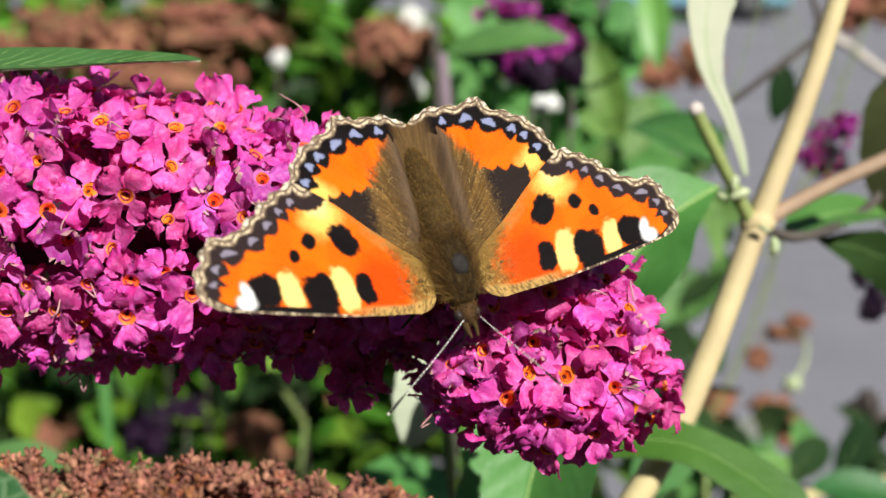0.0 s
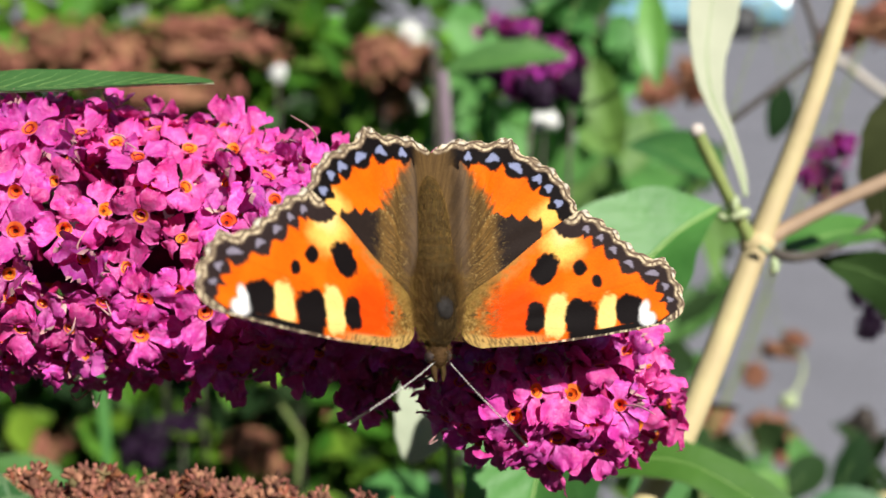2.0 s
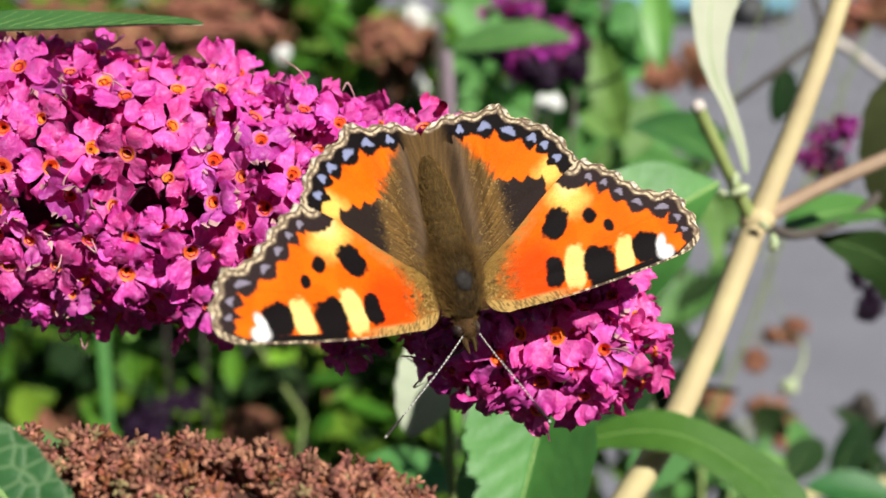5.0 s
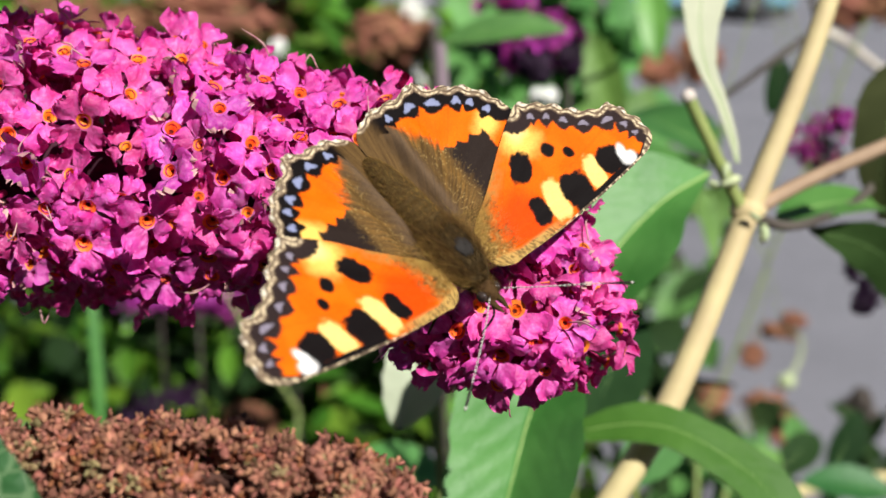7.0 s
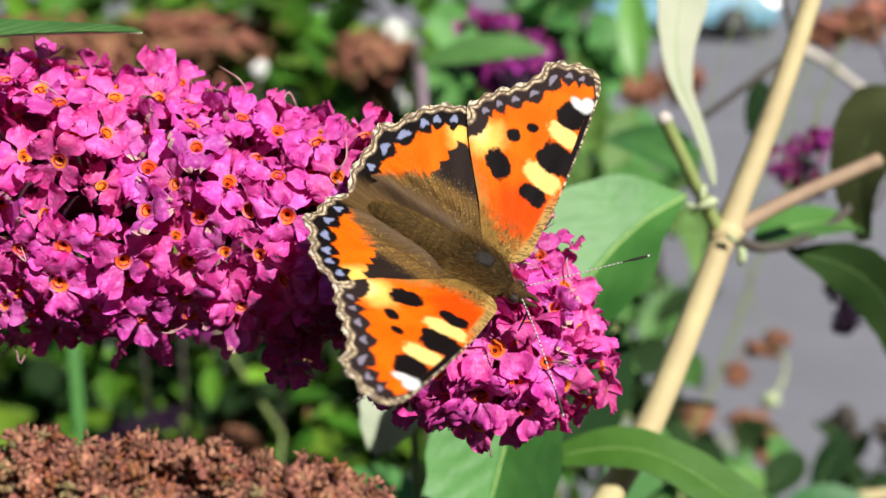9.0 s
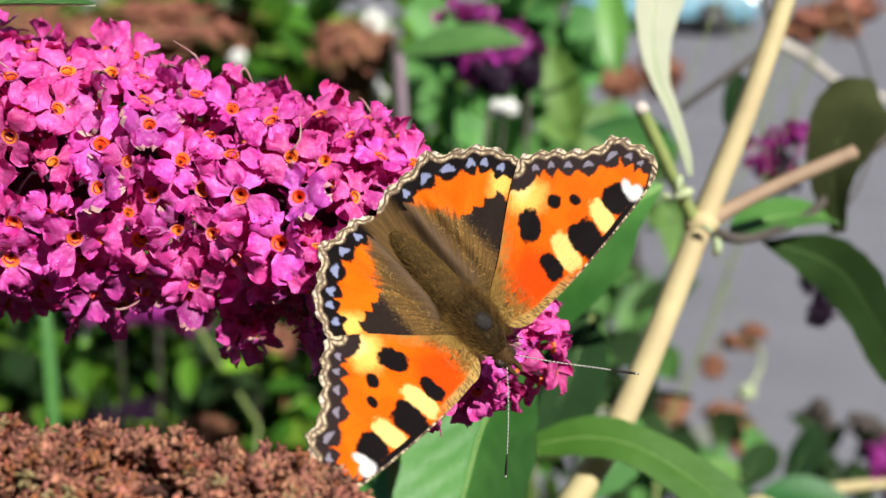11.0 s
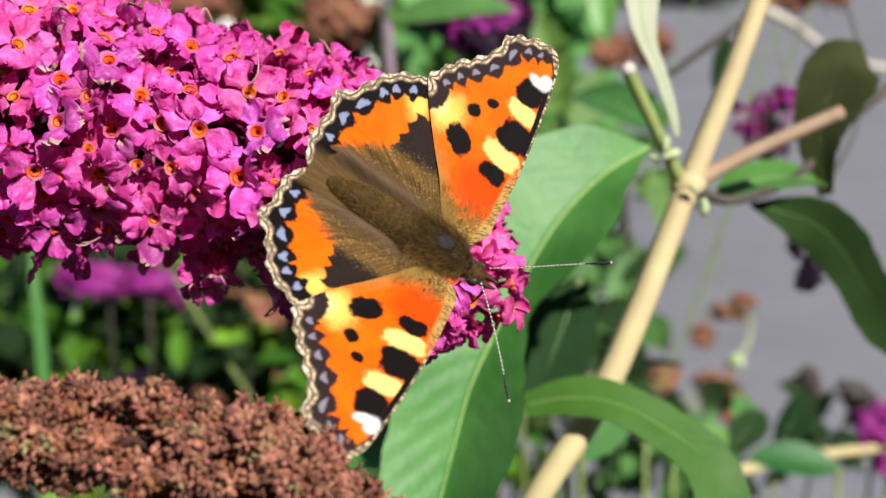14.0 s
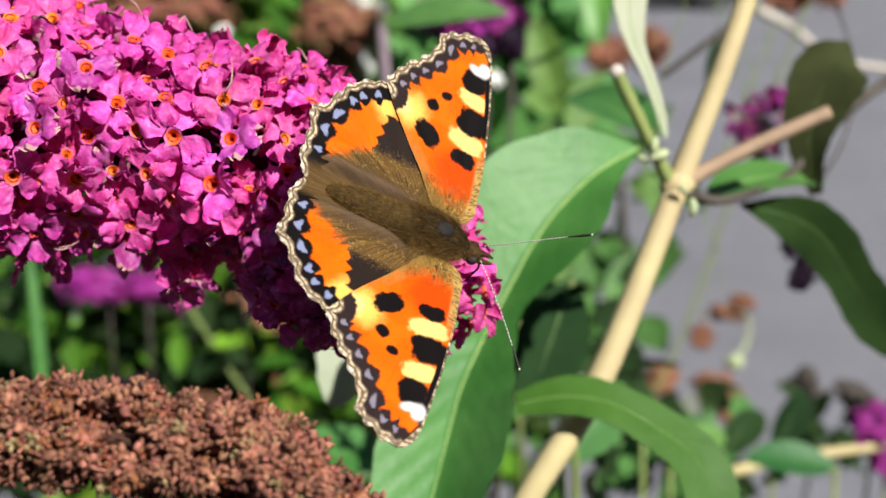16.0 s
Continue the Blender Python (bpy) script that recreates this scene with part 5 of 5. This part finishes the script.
def hind_pigment(X, Y, d, s):
    n = hash_noise(X, Y, 30, 2)
    col = over(np.tile(ORANGE, (len(X), 1)), step(0.35, 0.8, n) * 0.4, (0.92, 0.19, 0.004))
    col = over(col, spot(X, Y, 200, -128, 34, 20, -35, 0.6), YELLOW_W)
    rag = 10 * (hash_noise(X, Y, 12, 9) - 0.5) + 6 * (hash_noise(X, Y, 4, 5) - 0.5)
    dark = (0.022, 0.014, 0.011)
    top = -126 + 9 * np.abs(np.sin((X - 108) / 25 * math.pi)) + 0.10 * (X - 150) + 0.5 * rag
    patch = step(-2, 2, Y - top) * (1 - step(184, 188, X + 0.5 * rag)) * step(80, 92, X)
    col = over(col, patch, dark)
    turn, far = np.arctan2(Y - 60, X + 30), np.hypot(X + 30, Y - 60)
    hair = hash_noise(turn * 70, far / 60, 1.0, 3) * 0.5 + hash_noise(turn * 160, far / 40, 1.0, 6) * 0.5
    line = np.clip(49 + 0.75 * (Y + 205), 20, 106)
    edge = X - line + 22 * (hair - 0.5) + rag
    fur = 1 - step(-14, 14, edge)
    tone = np.array((0.092, 0.052, 0.018)) + (hair - 0.5)[:, None] * np.array((0.075, 0.043, 0.013))
    col = col * (1 - fur[:, None]) + tone * fur[:, None]
    col = over(col, fur * step(-50, -8, edge) * (0.22 + 0.45 * step(0.45, 0.7, hair)), (0.23, 0.12, 0.028))
    dust = step(0.78, 0.92, hash_noise(X, Y, 2.0, 14)) * (1 - step(-6, 30, edge))
    col = over(col, dust * step(40, 70, X) * 0.45, (0.52, 0.36, 0.13))
    grey = (1 - step(44, 66, X + 0.6 * rag)) * fur
    col = over(col, grey * 0.85, (0.125, 0.080, 0.046))
    col = over(col, grey * (1 - step(0.3, 0.6, hair)) * 0.45, (0.07, 0.046, 0.03))
    col = edge_band(X, Y, col, d, s, 38.0, AZURE, 44, 10.5)
    return over(col, (1 - step(16, 40, X + 0.5 * rag)) * step(9, 15, d), tone * 1.15)


def wing_mesh(name, plan, edge, pigment, origin, side, mats):
    """A thin cambered wing, worked out from its plan, with pigment on its scales. Local origin: the hinge."""
    n, rings = 460, 144
    closed = plan + plan[:1]
    seg = spline(closed, 24 * len(plan) + 1)
    length = np.concatenate([[0], np.cumsum(np.linalg.norm(np.diff(seg, axis=0), axis=1))])
    s = np.linspace(0, length[-1], n, endpoint=False)
    line = np.stack([np.interp(s, length, seg[:, 0]), np.interp(s, length, seg[:, 1])], 1)
    at = [length[24 * k] for k in edge]
    outer = (s > at[0]) & (s < at[1])
    # scallops of the outer border
    mid = np.array(origin)
    beat = 33.0 if plan is FORE else 38.0
    smooth_line = line.copy()
    away = (line - mid) / np.linalg.norm(line - mid, axis=1)[:, None]
    fade = np.clip(np.minimum(s - at[0], at[1] - s) / 20, 0, 1) * outer
    line = line + away * (fade * (3.0 * np.cos((s - at[0]) / beat * 2 * math.pi) + 3.2 * (hash_noise(s, s, 7, 1) - 0.5)))[:, None]
    t = np.linspace(0, 1, rings + 1)[1:] ** 0.8
    grid = mid + (line[None] - mid) * t[:, None, None]
    P = np.concatenate([[mid], grid.reshape(-1, 2)])
    e = smooth_line[outer]
    es = (s - at[0])[outer]
    dist, near = np.empty(len(P)), np.empty(len(P))
    for a in range(0, len(P), 4000):
        dd = np.linalg.norm(P[a:a + 4000, None] - e[None], axis=2)
        k = dd.argmin(1)
        dist[a:a + 4000], near[a:a + 4000] = dd[np.arange(len(k)), k], es[k]
    col = np.clip(pigment(P[:, 0], P[:, 1], dist, near), 0, 1)
    ang = np.arctan2(P[:, 1] - mid[1], P[:, 0] - mid[0])
    rad = np.hypot(P[:, 0] - mid[0], P[:, 1] - mid[1])
    vein = np.exp(-((np.sin(ang * 11 + 0.4) ) / 0.10) ** 2) * step(40, 120, rad)
    col = col * (1 - 0.10 * vein[:, None]) * (0.88 + 0.24 * hash_noise(P[:, 0], P[:, 1], 1.7, 4))[:, None]
    x = (P[:, 0] * UNIT - HINGE_X) / math.cos(radians(10)) * side
    y = -P[:, 1] * UNIT - HINGE_Y
    z = (0.5 * np.sin(np.clip(rad / 420, 0, 1) * math.pi) + 0.07 * np.cos(ang * 22 + 0.8) * step(30, 150, rad) + 0.25 * (hash_noise(P[:, 0], P[:, 1], 60, 8) - 0.5) * step(60, 250, rad)) * MM
    if plan is HIND:   # raised fold beside the body
        z = z + (1.0 * np.exp(-((P[:, 0] - 46) / 16) ** 2) + 0.5 * np.exp(-((P[:, 0] - 82) / 12) ** 2)) * MM * step(-238, -170, P[:, 1]) * (1 - step(-70, 0, P[:, 1]))
    z = z + (0.15 * MM if plan is FORE else -0.05 * MM)
    top = np.stack([x, y, z], 1)
    m = len(top)
    # the underside keeps the rim and every third ring
    kept = [r for r in range(rings) if r % 3 == 2]
    low_rows = np.concatenate([[0]] + [np.arange(1 + r * n, 1 + (r + 1) * n) for r in kept])
    both = np.concatenate([top, top[low_rows] - (0, 0, 0.10 * MM)])
    faces = []
    for k in range(n):
        faces.append((0, 1 + k, 1 + (k + 1) % n))
    for r in range(rings - 1):
        for k in range(n):
            a, b = 1 + r * n + k, 1 + r * n + (k + 1) % n
            faces.append((a, a + n, b + n, b))
    up = faces if side < 0 else [f[::-1] for f in faces]
    down = [(m, m + 1 + (k + 1) % n, m + 1 + k) for k in range(n)]
    for r in range(len(kept) - 1):
        for k in range(n):
            a, b = m + 1 + r * n + k, m + 1 + r * n + (k + 1) % n
            down.append((a, b, b + n, a + n))
    down = down if side < 0 else [f[::-1] for f in down]
    q, w = 1 + (rings - 1) * n, m + 1 + (len(kept) - 1) * n
    rim = [(q + k, q + (k + 1) % n, w + (k + 1) % n, w + k) for k in range(n)]
    me = mesh(name, both, up + down + rim, mats, [0] * len(up) + [1] * (len(down) + len(rim)))
    paint = me.color_attributes.new("pigment", "FLOAT_COLOR", "POINT")
    rgba = np.ones((len(both), 4))
    rgba[:m, :3] = col
    rgba[m:, :3] = 0.35 * col.mean(1)[low_rows][:, None] * np.array((1.0, 0.8, 0.6))
    paint.data.foreach_set("color", rgba.ravel())
    return me


n = Nodes("wing_scales", 0.7, 0.08)
attr = n.add("ShaderNodeAttribute")
attr.attribute_name = "pigment"
n.bump(n.noise(5200, 2), 0.35, 0.0001)
WING = n.done(attr.outputs["Color"], 0.06)
WING_UNDER = plain("wing_underside", (0.10, 0.07, 0.05), (0.05, 0.035, 0.028), 900, 0.7)
FUR_DARK = plain("body_dark", (0.10, 0.062, 0.024), (0.05, 0.031, 0.013), 1500, 0.9, 0.6, 0.0002, spec=0.04)
FUR = plain("hair_brown", (0.165, 0.095, 0.031), (0.085, 0.048, 0.017), 900, 0.9, 0.2, 0.0002, 0.15, True, 0.3, spec=0.04)
FUR_CROWN = plain("hair_dark", (0.055, 0.034, 0.014), (0.028, 0.018, 0.009), 900, 0.9, 0.2, 0.0002, 0.1, True, 0.3, spec=0.04)
FUR_GOLD = plain("hair_golden", (0.31, 0.19, 0.052), (0.19, 0.11, 0.032), 900, 0.85, 0.2, 0.0002, 0.15, True, 0.4, spec=0.06)
EYE = plain("insect_eye", (0.06, 0.045, 0.035), (0.03, 0.02, 0.02), 2500, 0.25)
FEELER_DARK = plain("feeler_dark", (0.03, 0.025, 0.02), (0.02, 0.015, 0.012), 900, 0.5)
FEELER_PALE = plain("feeler_pale", (0.68, 0.66, 0.60), (0.52, 0.50, 0.45), 900, 0.6)

butterfly = thing("butterfly", VIEW @ pose(0, 0, -0.12), "orange tortoiseshell butterfly with black spots, wings spread on the flowers", "butterfly")


def wing_pose(side, lift, sweep=0):
    return pose(side * HINGE_X, HINGE_Y, 0) @ Matrix.Rotation(radians(-side * lift), 4, "Y") @ Matrix.Rotation(radians(side * sweep), 4, "Z")


wings = []
for side, lift, sweep in ((-1, 7, 9), (1, 8, 10)):
    hind = part("hindwing", wing_mesh("hindwing", HIND, HIND_EDGE, hind_pigment, (30, -25), side, [WING, WING_UNDER]), butterfly, "orange and brown hindwing with blue crescents along its border", wing_pose(side, 12))
    fore = part("forewing", wing_mesh("forewing", FORE, FORE_EDGE, fore_pigment, (66, 62), side, [WING, WING_UNDER]), butterfly, "orange forewing with black and yellow patches and a white fleck", wing_pose(side, 12))
    wings += [(hind, side, lift, sweep, 0.5), (fore, side, lift, sweep, 1.0)]

# body: head, thorax and ringed abdomen along y
ab = []
for k in range(14):
    u = k / 13
    ab.append((0, (-0.5 + 11.6 * u) * MM, (0.12 - 0.1 * u) * MM))
rad = [2.05 * (1 - 0.12 * u) * math.sqrt(max(0.0, 1 - (max(0.0, u - 0.4) / 0.6) ** 2.2)) * (1 + 0.045 * (-1) ** k) * MM for k, u in enumerate(np.linspace(0, 1, 28))]
rad[-1] = 0.3 * MM
v, f = tube(ab, rad, 16, 56)
part("abdomen", mesh("abdomen", v, f, FUR_DARK), butterfly, "dark brown ringed furry abdomen")
v, f = moved(blob(2.4 * MM, 4.7 * MM, 2.2 * MM, 12, 18, 0.02, 3), Matrix.Translation((0, -1.5 * MM, 0.2 * MM)))
thorax = part("thorax", mesh("thorax", v, f, plain("thorax_shell", (0.075, 0.047, 0.02), (0.04, 0.025, 0.011), 900, 0.9, 0.6, 0.0002, spec=0.04)), butterfly, "furry brown thorax")
v, f = moved(blob(1.0 * MM, 1.35 * MM, 0.45 * MM, 8, 14, 0.03, 6), Matrix.Translation((0, -2.0 * MM, 2.10 * MM)))
part("bald_spot", mesh("bald_spot", v, f, plain("worn_shell", (0.030, 0.026, 0.024), (0.018, 0.015, 0.013), 900, 0.6, spec=0.12)), thorax, "smooth grey spot worn bare")
v, f = moved(blob(1.05 * MM, 1.5 * MM, 1.05 * MM, 10, 14, 0.02, 5), Matrix.Translation((0, -6.4 * MM, 0.0 * MM)))
head = part("head", mesh("head", v, f, FUR_DARK), butterfly, "furry brown head")
for s in (-1, 1):
    v, f = moved(blob(0.5 * MM, 0.62 * MM, 0.62 * MM, 8, 12), Matrix.Translation((s * 0.95 * MM, -6.7 * MM, 0.15 * MM)))
    part("eye", mesh("eye", v, f, EYE), head)
    v, f = tube([(s * 0.4 * MM, -7.0 * MM, -0.1 * MM), (s * 0.5 * MM, -8.2 * MM, 0.1 * MM), (s * 0.35 * MM, -9.2 * MM, 0.2 * MM)], [0.40 * MM, 0.32 * MM, 0.10 * MM], 8, 8)
    part("palp", mesh("palp", v, f, FUR_DARK), head)
    for k, y in enumerate((-3.2, -1.6, 0.4)):
        v, f = tube([(s * 1.2 * MM, y * MM, -1.4 * MM), (s * 3.4 * MM, (y - 1.4 + k) * MM, -2.6 * MM), (s * 4.0 * MM, (y - 2.2 + 1.6 * k) * MM, -6.5 * MM)], [0.3 * MM, 0.22 * MM, 0.12 * MM], 6, 10)
        part("leg", mesh("leg", v, f, FUR_DARK), butterfly)
v, f = tube([(0, -7.2 * MM, -0.4 * MM), (0, -8.6 * MM, -1.8 * MM), (0, -8.9 * MM, -5.5 * MM)], [0.16 * MM, 0.13 * MM, 0.09 * MM], 6, 12)
part("proboscis", mesh("proboscis", v, f, FEELER_DARK), head)


def hairs(count, seed, pick, length, width):
    """Many fine tapering hairs; pick gives root, way and a length factor."""
    r = np.random.default_rng(seed)
    vs, fs = [], []
    for _ in range(count):
        p, w, k = pick(r)
        w = Vector(w).normalized()
        l = length * k * r.uniform(0.6, 1.2)
        s = w.cross(Vector(r.normal(0, 1, 3))).normalized() * width
        bend = Vector(r.normal(0, 0.13, 3)) * l
        p = Vector(p)
        i = len(vs)
        vs += [p - s, p + s, p + w * l * 0.55 + s * 0.6 + bend * 0.3, p + w * l * 0.55 - s * 0.6 + bend * 0.3, p + w * l + bend]
        fs += [(i, i + 1, i + 2, i + 3), (i + 3, i + 2, i + 4)]
    return vs, fs


def thorax_hair(r):
    a, b = r.uniform(0, math.pi), r.uniform(-1, 1)
    o = Vector((math.cos(a) * math.sqrt(1 - b * b), b, math.sin(a) * math.sqrt(1 - b * b)))
    top = abs(o.x) < 0.45 and -0.75 < o.y < 0.3
    return (o.x * 2.35 * MM, (o.y * 4.6 - 1.5) * MM, (o.z * 2.15 + 0.2) * MM), (o.x * 0.75, o.y * 0.3 + 0.75, o.z * (0.15 if top else 0.45)), 0.35 if top else 0.8


def crown_hair(r):
    a, b = r.uniform(0.9, math.pi - 0.9), r.uniform(-0.95, 0.85)
    o = Vector((math.cos(a) * math.sqrt(1 - b * b), b, math.sin(a) * math.sqrt(1 - b * b)))
    return (o.x * 2.4 * MM, (o.y * 4.65 - 1.5) * MM, (o.z * 2.25 + 0.2) * MM), (o.x * 0.3, o.y * 0.3 + 1.0, o.z * 0.2), 0.4


def collar_hair(r):
    s, u = r.choice((-1, 1)), r.uniform(0, 1)
    return (s * r.uniform(1.3, 2.3) * MM, (-5.4 + 6.5 * u) * MM, r.uniform(0.2, 1.6) * MM), (s * r.uniform(0.5, 1.1), r.uniform(0.0, 0.9), r.uniform(0.0, 0.5)), 0.75


def flank_hair(r):
    s, u = r.choice((-1, 1)), r.uniform(0, 1)
    return (s * r.uniform(1.5, 3.0) * MM, (-3 + 8 * u) * MM, r.uniform(0.4, 1.2) * MM), (s * r.uniform(-0.05, 0.25), 1.0, 0.0), 0.9


def head_hair(r):
    a, b = r.uniform(0, math.pi), r.uniform(-1, 1.0)
    o = Vector((math.cos(a) * math.sqrt(1 - b * b), b, math.sin(a) * math.sqrt(1 - b * b)))
    return (o.x * 1.05 * MM, (o.y * 1.5 - 6.2) * MM, (o.z * 1.05) * MM), (o.x * 0.7, o.y * 0.4 + 0.3, o.z * 0.6), 0.4


def belly_hair(r):
    a, u = r.uniform(0.0, math.pi), r.uniform(0, 1)
    k = 2.0 * (1 - 0.12 * u) * math.sqrt(max(0.0, 1 - (max(0.0, u - 0.3) / 0.72) ** 2.2))
    return (math.cos(a) * k * MM, (2.0 + 8.8 * u) * MM, (math.sin(a) * k + 0.12 - 0.1 * u) * MM), (math.cos(a) * 0.2, 1.0, math.sin(a) * 0.05), 0.30


for pick, count, mat, seed in ((thorax_hair, 6500, FUR, 1), (thorax_hair, 500, FUR_GOLD, 2), (crown_hair, 2600, FUR_CROWN, 10), (collar_hair, 900, FUR, 8), (collar_hair, 700, FUR_GOLD, 9), (flank_hair, 500, FUR, 3), (flank_hair, 120, FUR_GOLD, 4), (head_hair, 1000, FUR, 5), (belly_hair, 3200, FUR, 6), (belly_hair, 2200, FUR_GOLD, 7)):
    vs, fs = hairs(count, seed, pick, 1.5 * MM, 0.012 * MM)
    tagged(part("hair", mesh("hair", vs, fs, mat), butterfly), kind="stuff")


def wing_hair(side):
    def pick(r):
        u = r.uniform(0, 1)
        return (side * (0.2 + 4.6 * r.uniform(0, 1) ** 1.5) * MM, (-1.0 + 5.5 * u) * MM, 0.75 * MM), (side * r.uniform(0.5, 1.3), r.uniform(-0.3, 1.2), 0.14), 1.2
    return pick


for wing, side, lift, sweep, share in wings:
    if share == 1.0:
        vs, fs = hairs(1500, 20 + side, wing_hair(side), 0.9 * MM, 0.010 * MM)
        tagged(part("hair", mesh("hair", vs, fs, FUR_GOLD), wing, "golden hairs at the wing base"), kind="stuff")


def feeler_pose(base, lift, out):
    """Antenna along y: out is the turn from straight ahead to the insect's side, lift the height over its back, in degrees."""
    e, o = radians(lift), radians(out)
    d = Vector((math.sin(o) * math.cos(e), -math.cos(o) * math.cos(e), math.sin(e)))
    m = d.to_track_quat("Y", "Z").to_matrix().to_4x4()
    m.translation = base
    return m


FEELER_AT, feelers = {}, []
for side, rows in ((-1, [(0, -0.5, -58), (0.5, -0.5, -60), (1.5, 17.5, -70), (3, 16, -50), (3.5, 4, -60), (4, -3.5, -58), (6.5, -2, -48), (7, 4, -60), (8, -3.5, -48), (11.5, -29, -34), (12, -8, -46), (12.5, -8, -52), (13, -0.5, -46), (13.5, -3.5, -52), (14, 1, -52), (14.5, -6.5, -56), (15, -5, -46), (15.5, -5, -54), (16, -6.5, -54)]),
                   (1, [(0, 41.5, 6), (0.5, 43, 6), (1, 43, 16), (1.5, 46, 16), (2, 49, 16), (2.5, 52, 10), (3, 47.5, 28), (3.5, 49, 6), (4, 41.5, 0), (7.5, 37, 36), (8, 34, 24), (8.5, 34, 28), (9, 34, 32), (11.5, 32.5, 30), (12, 43, 20), (12.5, 38.5, 12), (13, 35.5, 30), (13.5, 37, 20), (14, 35.5, 22), (14.5, 47.5, 4), (15, 64, -24), (15.5, 53.5, 4), (16, 53.5, -2)])):
    base = Vector((side * 0.7 * MM, -7.2 * MM, 0.9 * MM))
    pts = [(0, 0, 0), (0.15 * side * MM, 4 * MM, 0.15 * MM), (0.1 * side * MM, 8.6 * MM, 0.2 * MM), (0, 13 * MM, 0)]
    v, f = tube(pts, [0.052 * MM] * 13 + [0.08 * MM, 0.14 * MM, 0.15 * MM, 0.08 * MM], 8, 60)
    feeler = part("antenna", mesh("antenna", v, f, FEELER_DARK), butterfly, "thin banded antenna with a dark club", feeler_pose(base, rows[0][1], rows[0][2]))
    FEELER_AT[feeler.name] = base
    feelers.append((feeler, rows))
    c = spline(pts, 121)
    bands = []
    for k in range(4, 100, 4):
        bands.append(tube([c[k], c[k + 1], c[k + 2], c[k + 3]], [0.066 * MM, 0.066 * MM], 8, 4))
    bands.append(tube([c[117], c[118], c[120]], [0.13 * MM, 0.125 * MM, 0.06 * MM], 8, 4))
    part("bands", mesh("bands", *joined(bands), FEELER_PALE), feeler, "pale rings")


def motions():
    walk(panicle, [(r[0], mm_pose(*r[1:])) for r in PANICLE_ROWS])
    walk(dry, [(r[0], mm_pose(*r[1:])) for r in DRY_ROWS])
    walk(butterfly, [(r[0], mm_pose(*r[1:7])) for r in BUTTERFLY_ROWS])
    for wing, side, lift, sweep, share in wings:
        walk(wing, [(r[0], wing_pose(side, r[lift], r[sweep] * share)) for r in BUTTERFLY_ROWS])
    for feeler, rows in feelers:
        walk(feeler, [(t, feeler_pose(feeler_base, e, o)) for t, e, o in rows for feeler_base in (FEELER_AT[feeler.name],)])


motions()
